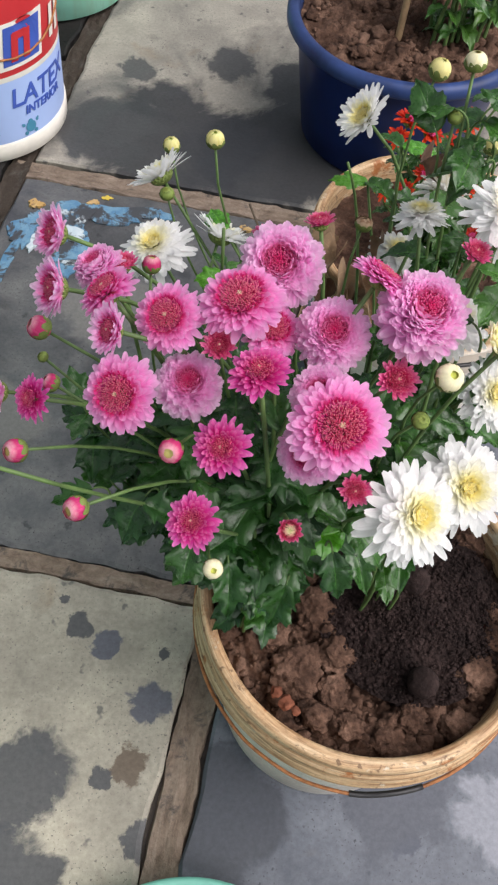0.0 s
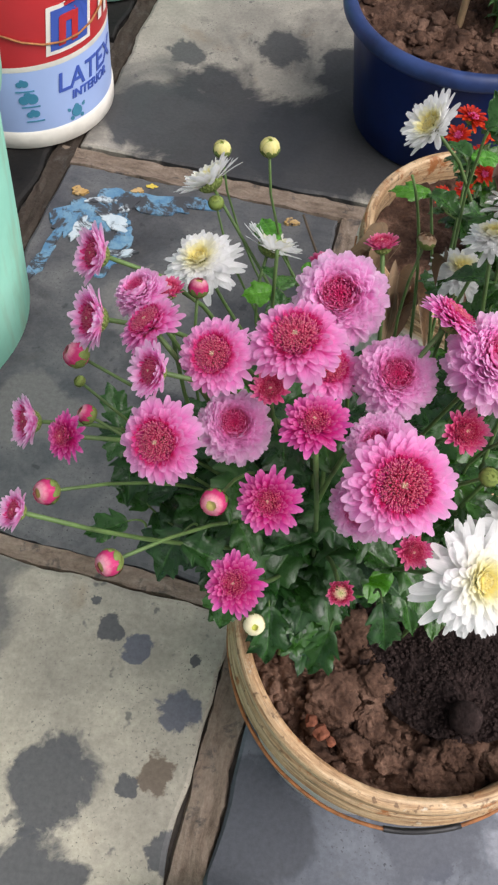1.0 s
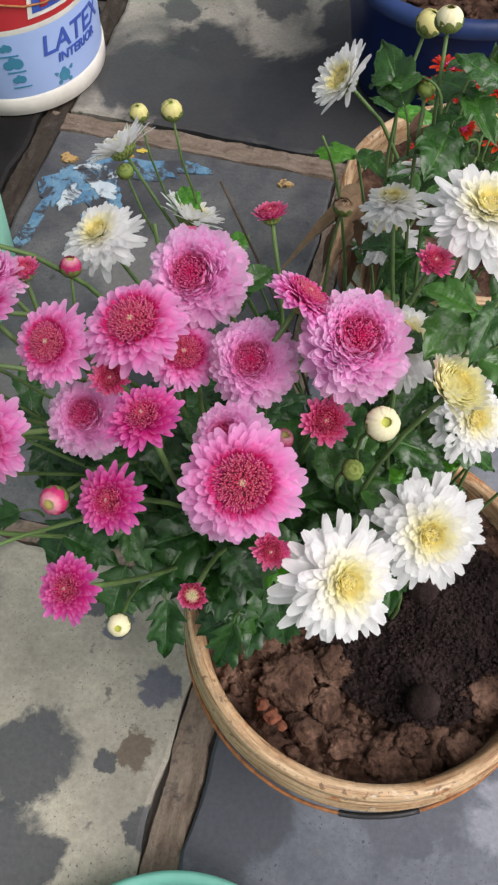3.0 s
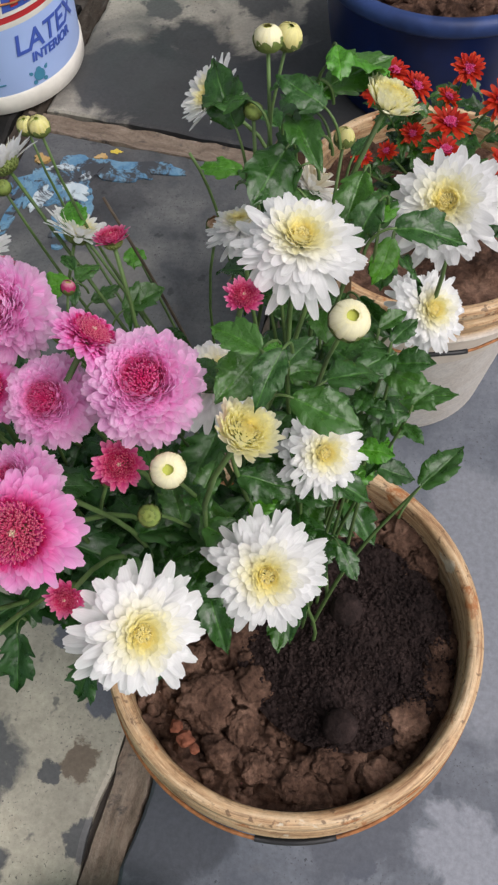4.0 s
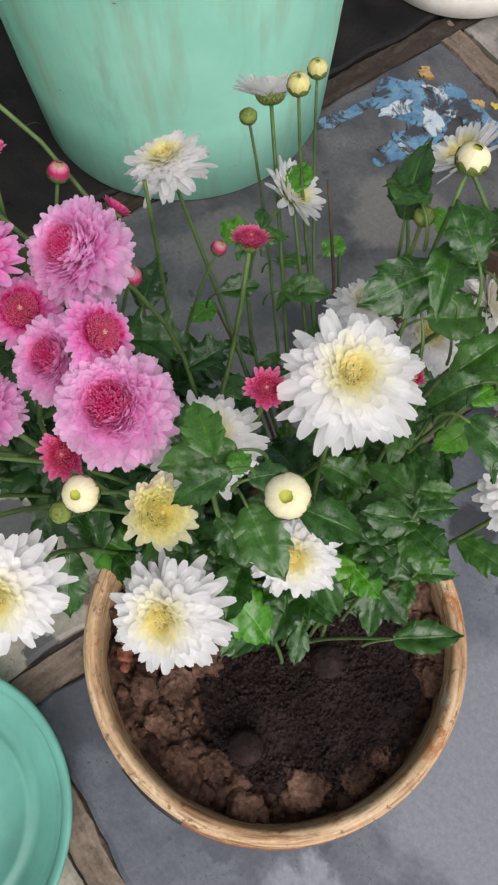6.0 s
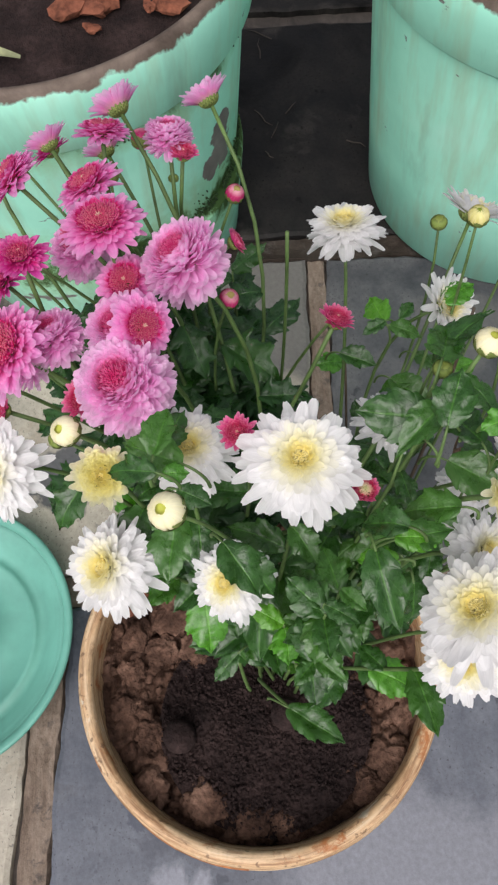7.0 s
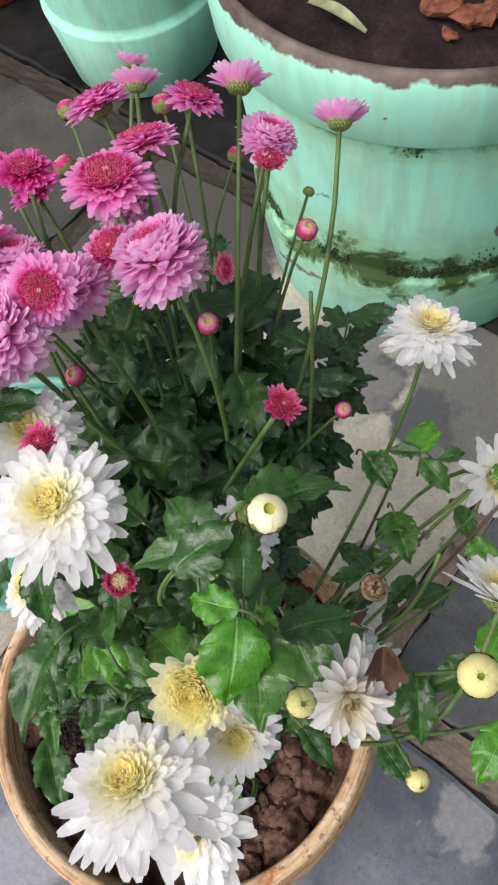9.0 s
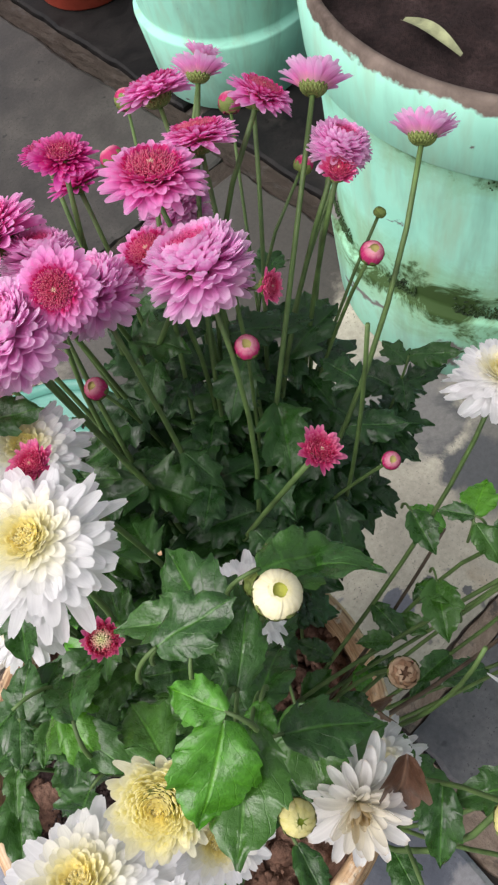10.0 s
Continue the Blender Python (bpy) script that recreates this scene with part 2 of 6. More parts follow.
def mint_mat(name, mossy):
    k = Mat(name, 0.72, 0.3)
    co = k.coord()
    x, y, z = k.sep(co)
    a = k.noise(co, 5.0, 5, 0.6)
    b = k.noise(co, 22.0, 6, 0.65, 0.3)
    st = k.n("ShaderNodeCombineXYZ")
    k.ln(k.math("MULTIPLY", x, 6.0), st.inputs[0]), k.ln(k.math("MULTIPLY", y, 6.0), st.inputs[1]), k.ln(z, st.inputs[2])
    drip = k.noise(st.outputs[0], 5.0, 4, 0.6)
    c = k.ramp(a, (0.3, (0.27, 0.65, 0.50)), (0.55, (0.35, 0.76, 0.59)), (0.75, (0.44, 0.80, 0.65)))
    c = k.mix(k.math("MULTIPLY", k.step(drip, 0.48, 0.72), 0.6), c, (0.33, 0.46, 0.30))
    c = k.mix(k.math("MULTIPLY", k.step(k.noise(st.outputs[0], 2.2, 5, 0.65, 0.3), 0.56, 0.7), 0.45), c, (0.17, 0.30, 0.22))
    c = k.mix(k.step(b, 0.685, 0.71), c, (0.14, 0.135, 0.125))
    if mossy:
        wet = k.noise(co, 13.0, 6, 0.7, 0.5)
        for at, lo, hi in ((0.150, 0.095, 0.024), (0.362, 0.030, -0.006)):
            d = k.math("ABSOLUTE", k.math("SUBTRACT", z, at))
            d = k.math("ADD", d, k.math("MULTIPLY", k.math("SUBTRACT", wet, 0.5), 0.26 if at < 0.3 else 0.17))
            c = k.mix(k.math("MULTIPLY", k.step(d, lo, hi - 0.03), 0.6), c, (0.17, 0.30, 0.06))
            c = k.mix(k.step(d, hi, hi - 0.025), c, (0.035, 0.075, 0.017))
        c = k.mix(k.step(k.noise(co, 6.0, 5, 0.6, 0.4), 0.615, 0.635), c, (0.17, 0.16, 0.15))
    if mossy:
        for px, py, pz, r in ((0.197, 0.111, 0.258, 0.024), (0.192, 0.114, 0.228, 0.026), (0.203, 0.091, 0.212, 0.020), (0.185, 0.120, 0.205, 0.018)):
            at = k.n("ShaderNodeVectorMath")
            at.operation = "DISTANCE"
            k.ln(co, at.inputs[0])
            at.inputs[1].default_value = (px, py, pz)
            ragged = k.math("ADD", at.outputs["Value"], k.math("MULTIPLY", k.math("SUBTRACT", k.noise(co, 28.0, 5, 0.6, 0.4), 0.5), 0.06))
            c = k.mix(k.step(ragged, r, r * 0.9), c, k.ramp(b, (0.3, (0.10, 0.09, 0.085)), (0.7, (0.21, 0.195, 0.18))))
    edge = k.math("ADD", z, k.math("MULTIPLY", k.noise(co, 30.0, 4, 0.6), 0.03))
    c = k.mix(k.step(edge, 0.459, 0.462), c, k.ramp(b, (0.35, (0.07, 0.052, 0.04)), (0.65, (0.19, 0.15, 0.12))))
    k.color(c)
    k.bump(b, 0.25, 0.0015)
    return k.m


M_MINT, M_MINTMOSS = mint_mat("chipped_mint_paint", False), mint_mat("mossy_mint_paint", True)


def plain_mat(name, col, rough=0.5, vary=0.12, scale=30.0, spec=0.5, bump=0.15):
    k = Mat(name, rough, spec)
    a = k.noise(k.coord(), scale, 5, 0.6)
    lo = tuple(v * (1 - vary) for v in col)
    hi = tuple(min(1.0, v * (1 + vary)) for v in col)
    k.color(k.ramp(a, (0.3, lo), (0.7, hi)))
    if bump:
        k.bump(a, bump, 0.001)
    return k.m


M_MOSS = plain_mat("dark_moss", (0.018, 0.045, 0.010), 0.9, 0.6, 60.0)
M_NAVY = plain_mat("navy_glaze", (0.003, 0.014, 0.082), 0.3, 0.4, 12.0, 0.22)
M_NAVYRIM = plain_mat("worn_blue_rim", (0.024, 0.046, 0.14), 0.45, 0.4, 20.0, 0.3)
M_TIN = plain_mat("pale_blue_print", (0.36, 0.48, 0.78), 0.4, 0.06, 6.0)
M_TINWHITE = plain_mat("dirty_white_plastic", (0.72, 0.69, 0.62), 0.45, 0.15, 18.0)
M_TINRED = plain_mat("red_print", (0.50, 0.03, 0.035), 0.4, 0.1, 8.0)
M_INK = plain_mat("blue_ink", (0.05, 0.10, 0.42), 0.45, 0.1, 8.0)
M_TEAL = plain_mat("teal_ink", (0.05, 0.22, 0.34), 0.45, 0.1, 8.0)
M_RUST = plain_mat("rusty_wire", (0.30, 0.12, 0.04), 0.75, 0.5, 120.0)
M_GRIP = plain_mat("black_plastic", (0.012, 0.012, 0.013), 0.5, 0.3, 60.0)
M_SAGE = plain_mat("faded_sage_print", (0.40, 0.46, 0.33), 0.55, 0.25, 24.0)
M_TANBODY = plain_mat("dusty_cream_plastic", (0.66, 0.58, 0.48), 0.55, 0.15, 18.0)
M_REDPOT = plain_mat("red_clay", (0.35, 0.05, 0.025), 0.6, 0.3, 20.0)
def worn_paint(name, tone, pale):
    """Old paint worn through to the dark stone in ragged patches."""
    k = Mat(name, 0.6, 0.3)
    geo = k.n("ShaderNodeNewGeometry").outputs["Position"]
    a, b = k.noise(geo, 38.0, 6, 0.65, 0.5), k.noise(geo, 22.0, 6, 0.7, 0.6)
    c = k.mix(k.step(a, 0.42, 0.62), tone, pale)
    c = k.mix(k.step(b, 0.49, 0.55), c, (0.05, 0.053, 0.06))
    k.color(c)
    return k.m


M_BLUEPAINT = worn_paint("spilt_blue_paint", (0.08, 0.19, 0.31), (0.17, 0.30, 0.40))
M_PALEPAINT = worn_paint("spilt_pale_paint", (0.42, 0.50, 0.55), (0.55, 0.60, 0.62))
M_ORANGEPAINT = worn_paint("spilt_orange_paint", (0.42, 0.26, 0.09), (0.5, 0.36, 0.18))


def petal_mat(name, stops, edge=None, share=0.3, foot=None):
    """Petal colours by ring (UV x) with a paler or darker end (UV y) and fine veins along each petal."""
    k = Mat(name, 0.55, 0.25)
    u, v, w = k.sep(k.coord("UV"))
    lanes = k.n("ShaderNodeUVMap")
    lanes.uv_map = "Lanes"
    lx, ly, lz = k.sep(lanes.outputs[0])
    st = k.n("ShaderNodeCombineXYZ")
    k.ln(k.math("MULTIPLY", lx, 7.0), st.inputs[0]), k.ln(k.math("MULTIPLY", ly, 0.8), st.inputs[1])
    veins = k.noise(st.outputs[0], 1.0, 3, 0.6)
    blush = k.noise(k.coord(), 3.0, 3, 0.6)
    c = k.ramp(u, *stops)
    if edge:
        c = k.mix(k.math("MULTIPLY", k.math("MULTIPLY", k.step(v, edge[1], 1.0), edge[2]), k.step(u, 0.12, 0.5)), c, edge[0])
    if foot:
        c = k.mix(k.math("MULTIPLY", k.math("MULTIPLY", k.step(v, 0.5, 0.1), 0.85), k.step(u, 0.45, 0.8)), c, foot)
    c = k.mix(0.8, c, k.ramp(veins, (0.3, (0.91,) * 3), (0.7, (1.08,) * 3)), "MULTIPLY")
    c = k.mix(0.6, c, k.ramp(blush, (0.3, (0.92,) * 3), (0.7, (1.06,) * 3)), "MULTIPLY")
    k.color(c)
    k.bump(veins, 0.25, 0.0004)
    k.sheer(share, c)
    return k.m


M_POM = petal_mat("pale_pink_petals", [(0.0, (0.70, 0.025, 0.17)), (0.12, (0.78, 0.07, 0.31)), (0.22, (0.88, 0.21, 0.52)), (0.36, (0.94, 0.32, 0.70)), (1.0, (0.955, 0.47, 0.82))], ((0.985, 0.80, 0.95), 0.34, 0.80), 0.62, (0.95, 0.74, 0.66))
M_ROSE = petal_mat("rose_petals", [(0.0, (0.70, 0.025, 0.18)), (0.25, (0.80, 0.07, 0.37)), (0.45, (0.86, 0.12, 0.52)), (1.0, (0.935, 0.29, 0.72))], ((0.985, 0.70, 0.92), 0.47, 0.70), 0.62, (0.92, 0.74, 0.48))
M_MAG = petal_mat("magenta_petals", [(0.0, (0.56, 0.010, 0.11)), (0.4, (0.66, 0.022, 0.22)), (0.7, (0.74, 0.04, 0.34)), (1.0, (0.80, 0.09, 0.48))], ((0.93, 0.44, 0.74), 0.70, 0.5), 0.55)
M_CRIM = petal_mat("crimson_petals", [(0.0, (0.62, 0.025, 0.11)), (0.6, (0.74, 0.045, 0.22)), (1.0, (0.84, 0.12, 0.38))], ((0.93, 0.46, 0.60), 0.62, 0.62), 0.55)
M_WHITE = petal_mat("white_petals", [(0.0, (0.97, 0.88, 0.40)), (0.16, (0.97, 0.92, 0.56)), (0.32, (0.965, 0.94, 0.74)), (0.46, (0.96, 0.95, 0.85)), (0.64, (0.955, 0.955, 0.95))], None, 0.62)
M_CREAM = petal_mat("cream_petals", [(0.0, (0.97, 0.90, 0.42)), (0.45, (0.97, 0.93, 0.54)), (0.75, (0.97, 0.94, 0.62)), (1.0, (0.97, 0.95, 0.72))], ((0.975, 0.96, 0.78), 0.6, 0.5), 0.64)
M_BUDW = petal_mat("pale_bud_petals", [(0.0, (0.30, 0.42, 0.05)), (0.04, (0.30, 0.42, 0.05)), (0.45, (0.66, 0.66, 0.24)), (0.8, (0.86, 0.80, 0.28)), (1.0, (0.87, 0.81, 0.36))], ((0.89, 0.85, 0.46), 0.5, 0.6), 0.35)
M_BUDC = petal_mat("cream_bud_petals", [(0.0, (0.56, 0.60, 0.10)), (0.04, (0.56, 0.60, 0.10)), (0.5, (0.84, 0.78, 0.36)), (1.0, (0.88, 0.84, 0.55))], ((0.90, 0.87, 0.62), 0.5, 0.6), 0.2)
M_BUDG = petal_mat("green_bud_petals", [(0.0, (0.24, 0.30, 0.06)), (0.3, (0.26, 0.33, 0.08)), (1.0, (0.12, 0.22, 0.05))], ((0.05, 0.07, 0.02), 0.8, 0.6), 0.15)
M_PBUD = petal_mat("pink_bud_petals", [(0.0, (0.62, 0.60, 0.18)), (0.1, (0.70, 0.60, 0.30)), (0.3, (0.85, 0.42, 0.50)), (0.55, (0.74, 0.10, 0.28)), (1.0, (0.64, 0.04, 0.19))], ((0.92, 0.60, 0.64), 0.78, 0.6), 0.4)
M_FADED = petal_mat("faded_petals", [(0.0, (0.62, 0.48, 0.24)), (0.2, (0.90, 0.86, 0.70)), (0.5, (0.95, 0.94, 0.90)), (1.0, (0.95, 0.95, 0.93))], ((0.62, 0.46, 0.28), 0.93, 0.4), 0.5)
M_RED = petal_mat("red_orange_petals", [(0.0, (0.34, 0.02, 0.01)), (0.5, (0.54, 0.022, 0.01)), (1.0, (0.70, 0.075, 0.014))], None, 0.4)
M_DRY = petal_mat("dry_brown_petals", [(0.0, (0.10, 0.05, 0.025)), (0.5, (0.26, 0.14, 0.07)), (1.0, (0.66, 0.50, 0.33))], ((0.20, 0.11, 0.06), 0.6, 0.7), 0.1)


def leaf_mat(name, base, pale, rough, coat=0.3):
    """Leaf green with paler midrib and side veins, a wet gloss and uneven patches."""
    k = Mat(name, rough, 0.5)
    uv = k.coord("UV")
    u, v, w = k.sep(uv)
    ax = k.math("ABSOLUTE", k.math("SUBTRACT", u, 0.5))
    rib = k.step(ax, 0.040, 0.008)
    wave = k.math("SINE", k.math("MULTIPLY", k.math("SUBTRACT", v, k.math("MULTIPLY", ax, 0.9)), 27.0))
    side = k.step(wave, 0.965, 1.0)
    veins = k.math("MAXIMUM", rib, k.math("MULTIPLY", side, 0.45))
    co = k.coord()
    patch = k.noise(co, 5.0, 5, 0.6)
    c = k.mix(k.step(patch, 0.35, 0.7), tuple(0.8 * a for a in base), tuple(1.5 * a for a in base))
    hue = k.rand()
    c = k.mix(k.math("MULTIPLY", k.step(hue, 0.5, 1.0), 0.75), c, pale)
    c = k.mix(k.math("MULTIPLY", veins, 0.42), c, tuple(1.7 * a for a in pale))
    k.color(c)
    k.rough(k.ramp(patch, (0.42, (rough - 0.14,) * 3), (0.58, (rough + 0.2,) * 3)))
    k.b.inputs["Coat Weight"].default_value = coat
    k.b.inputs["Coat Roughness"].default_value = 0.12
    small = k.noise(co, 24.0, 4, 0.6)
    k.bump(k.math("ADD", k.math("MULTIPLY", veins, -1.0), k.math("ADD", patch, k.math("MULTIPLY", small, 0.8))), 0.4, 0.0009)
    k.sheer(0.16, c)
    return k.m


M_LEAF = leaf_mat("dark_chrysanthemum_leaf", (0.012, 0.054, 0.009), (0.034, 0.115, 0.015), 0.36, 0.15)
M_LEAF2 = leaf_mat("bright_chrysanthemum_leaf", (0.020, 0.075, 0.010), (0.055, 0.165, 0.018), 0.26)
M_LEAFNEW = leaf_mat("fresh_green_leaf", (0.05, 0.20, 0.009), (0.085, 0.26, 0.014), 0.3)
M_STEM = plain_mat("green_stem", (0.085, 0.15, 0.04), 0.6, 0.4, 60.0)
M_CALYX = plain_mat("green_calyx", (0.15, 0.20, 0.045), 0.65, 0.55, 240.0)


# ---- mesh helpers ----
def link_mesh(name, me, material, parent=None, label=""):
    ob = new(name, me)
    if material and not me.materials:
        me.materials.append(material)
    if parent:
        ob.parent = parent
    if label:
        ob["label"] = label
    return ob


def part(name, bm, material, parent=None, label="", smooth=True):
    me = bpy.data.meshes.new(name)
    bm.to_mesh(me)
    bm.free()
    if smooth:
        me.polygons.foreach_set("use_smooth", [True] * len(me.polygons))
    return link_mesh(name, me, material, parent, label)


def py_mesh(name, verts, faces, uvs=None, smooth=True, across=None):
    me = bpy.data.meshes.new(name)
    me.from_pydata([tuple(v) for v in verts], [], faces)
    if smooth:
        me.polygons.foreach_set("use_smooth", [True] * len(me.polygons))
    if uvs is not None:
        layer = me.uv_layers.new(name="UVMap")
        idx = np.empty(len(me.loops), int)
        me.loops.foreach_get("vertex_index", idx)
        layer.data.foreach_set("uv", np.asarray(uvs, float)[idx].ravel())
        if across is not None:
            lanes = me.uv_layers.new(name="Lanes")
            lanes.data.foreach_set("uv", np.asarray(across, float)[idx].ravel())
    me.update()
    return me


def lathe(profile, n=64, wobble=0.0, seed=0):
    """Turns a profile of (radius, height) round z."""
    rng = random.Random(seed)
    bm = bmesh.new()
    rings = []
    ph = [rng.uniform(0, 6.28) for _ in range(3)]
    for r, z in profile:
        ring = []
        for i in range(n):
            a = 2 * math.pi * i / n
            k = 1 + wobble * (math.sin(2 * a + ph[0]) + 0.5 * math.sin(5 * a + ph[1] + z * 30) + 0.3 * math.sin(11 * a + ph[2]))
            ring.append(bm.verts.new((r * k * math.cos(a), r * k * math.sin(a), z)))
        rings.append(ring)
    for a, b in zip(rings, rings[1:]):
        for i in range(n):
            j = (i + 1) % n
            bm.faces.new((a[i], a[j], b[j], b[i]))
    bmesh.ops.recalc_face_normals(bm, faces=bm.faces)
    return bm


def tube(points, radii, sides=7):
    bm = bmesh.new()
    rings = []
    side = None
    for i, p in enumerate(points):
        p = Vector(p)
        d = (Vector(points[min(i + 1, len(points) - 1)]) - Vector(points[max(i - 1, 0)])).normalized()
        if side is None:
            side = d.orthogonal().normalized()
        side = (side - d * side.dot(d)).normalized()
        up = d.cross(side)
        rings.append([bm.verts.new(p + radii[i] * (math.cos(2 * math.pi * k / sides) * side + math.sin(2 * math.pi * k / sides) * up)) for k in range(sides)])
    for a, b in zip(rings, rings[1:]):
        for i in range(sides):
            j = (i + 1) % sides
            bm.faces.new((a[i], a[j], b[j], b[i]))
    bm.faces.new(rings[-1])
    return bm


def empty(name, at=(0, 0, 0)):
    ob = new(name)
    ob.location = at
    ob.empty_display_size = 0.05
    return ob


# ---- ground ----
GRID = Matrix.Rotation(radians(-10.8), 4, "Z")
bm = bmesh.new()
bmesh.ops.create_grid(bm, x_segments=8, y_segments=8, size=60)
bmesh.ops.translate(bm, verts=bm.verts, vec=(0, 0, -0.014))
ground = part("ground", bm, M_JOINT, smooth=False)
tagged(ground, "rough brown cement joints under worn stone slabs", "ground", kind="structure")


def slab(u0, u1, v0, v1, material, seed):
    """A worn paving slab with uneven chamfered edges, in the tilted grid of the paving."""
    rng = random.Random(seed)
    bm = bmesh.new()
    pts = []
    n = 40
    for (a, b), (c, d) in (((u0, v0), (u1, v0)), ((u1, v0), (u1, v1)), ((u1, v1), (u0, v1)), ((u0, v1), (u0, v0))):
        for i in range(n):
            t = i / n
            at = Vector((a + t * (c - a), b + t * (d - b), 0.1 * seed))
            j = 0.006 * noise.noise(at * 17) + 0.003 * noise.noise(at * 60)
            nx, ny = (b - d), (c - a)
            m = math.hypot(nx, ny)
            pts.append(Vector((a + t * (c - a) + nx / m * j, b + t * (d - b) + ny / m * j, 0)))
    mid = Vector(((u0 + u1) / 2, (v0 + v1) / 2, 0))
    low = [bm.verts.new(GRID @ Vector((p.x, p.y, -0.03))) for p in pts]
    rim = [bm.verts.new(GRID @ Vector((p.x, p.y, -0.003))) for p in pts]
    top = [bm.verts.new(GRID @ (p + (mid - p).normalized() * 0.006)) for p in pts]
    k = len(pts)
    for i in range(k):
        j = (i + 1) % k
        bm.faces.new((low[i], low[j], rim[j], rim[i]))
        bm.faces.new((rim[i], rim[j], top[j], top[i]))
    bm.faces.new(top)
    bmesh.ops.recalc_face_normals(bm, faces=bm.faces)
    return part("slab", bm, material, ground, smooth=False)


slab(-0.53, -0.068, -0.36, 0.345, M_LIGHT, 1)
slab(-0.022, 0.62, 0.038, 1.03, M_SLATE, 2)
slab(-0.022, 0.62, -0.62, -0.004, M_LIGHT, 3)
slab(-0.53, -0.068, 0.375, 1.035, M_GREY, 4)
slab(-0.53, 0.18, 1.085, 1.72, M_MIXED, 5)
slab(0.20, 0.62, 1.085, 1.72, M_MIXED, 6)
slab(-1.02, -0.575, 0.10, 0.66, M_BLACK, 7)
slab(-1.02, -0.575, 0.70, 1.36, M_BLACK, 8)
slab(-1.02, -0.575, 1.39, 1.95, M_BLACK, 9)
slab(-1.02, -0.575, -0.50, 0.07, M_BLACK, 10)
slab(-0.53, -0.068, -1.05, -0.40, M_DARK, 11)
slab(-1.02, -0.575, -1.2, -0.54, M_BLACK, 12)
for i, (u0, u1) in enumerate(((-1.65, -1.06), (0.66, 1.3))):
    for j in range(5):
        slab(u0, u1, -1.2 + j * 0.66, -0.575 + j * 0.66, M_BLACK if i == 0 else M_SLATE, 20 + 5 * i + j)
for j, u0 in enumerate((-1.65, -1.02, -0.4, 0.22)):
    slab(u0, u0 + 0.58, 2.12, 2.7, M_MIXED, 40 + j)
    slab(u0, u0 + 0.58, -1.9, -1.25, M_DARK, 50 + j)


def joint_strip(u0, v0, u1, v1, wide, seed, material=M_STRIP):
    """A band of cement between slabs, with ragged edges and an uneven, slightly hollow top."""
    a, b = GRID @ Vector((u0, v0, 0)), GRID @ Vector((u1, v1, 0))
    ln = (b - a).length
    rows, verts, faces = max(8, int(ln / 0.012)), [], []
    for i in range(rows + 1):
        x = ln * (i / rows - 0.5)
        for j, s in enumerate((-1.0, -0.86, -0.4, 0.1, 0.5, 0.88, 1.0)):
            n = noise.noise(Vector((x * 28, s * 2, seed)))
            y = s * wide / 2 * (1 + 0.24 * noise.noise(Vector((x * 17, seed, s))) + 0.16 * noise.noise(Vector((x * 61, seed, 3 * s))))
            verts.append((x, y, -0.013 if j in (0, 6) else -0.0042 + 0.0030 * n + 0.0016 * noise.noise(Vector((x * 90, s * 5, seed))) - 0.0015 * (1 - abs(s))))
    for i in range(rows):
        for j in range(6):
            p = i * 7 + j
            faces.append((p, p + 7, p + 8, p + 1))
    ob = link_mesh("joint", py_mesh("joint", verts, faces, smooth=False), material, ground)
    ob.matrix_basis = Matrix.Translation((a + b) / 2) @ Matrix.Rotation(math.atan2(b.y - a.y, b.x - a.x), 4, "Z")


joint_strip(-0.045, -0.62, -0.045, 1.05, 0.041, 1)
joint_strip(-0.53, 0.36, -0.070, 0.36, 0.028, 2)
joint_strip(-0.020, 0.017, 0.62, 0.017, 0.038, 3)
joint_strip(-0.56, 1.060, 0.64, 1.060, 0.042, 4)
joint_strip(-0.552, -1.2, -0.552, 1.98, 0.040, 5, M_SHADESTRIP)
joint_strip(-0.53, -0.38, -0.070, -0.38, 0.036, 6, M_SHADESTRIP)
joint_strip(0.19, 1.085, 0.19, 1.72, 0.016, 7)


def splat(name, at, size, material, seed, stretch=1.0, turn=0.0, z=0.004):
    """A dried splash of paint with a ragged outline, a thin film on the stone."""
    rng = random.Random(seed)
    bm = bmesh.new()
    pts = []
    ph = [rng.uniform(0, 6.28) for _ in range(4)]
    for i in range(48):
        a = 2 * math.pi * i / 48
        r = size * (1 + 0.22 * math.sin(2 * a + ph[0]) + 0.2 * math.sin(3 * a + ph[1]) + 0.13 * math.sin(7 * a + ph[2]) + 0.07 * math.sin(13 * a + ph[3]))
        p = Matrix.Rotation(turn, 3, "Z") @ Vector((stretch * r * math.cos(a), r * math.sin(a), 0))
        pts.append(p)
    top = [bm.verts.new((p.x, p.y, z)) for p in pts]
    low = [bm.verts.new((p.x * 1.02, p.y * 1.02, 0.0005)) for p in pts]
    bm.faces.new(top)
    for i in range(48):
        j = (i + 1) % 48
        bm.faces.new((low[i], low[j], top[j], top[i]))
    bmesh.ops.recalc_face_normals(bm, faces=bm.faces)
    ob = part(name, bm, material, smooth=False)
    ob.location = (*at, 0)
    return ob


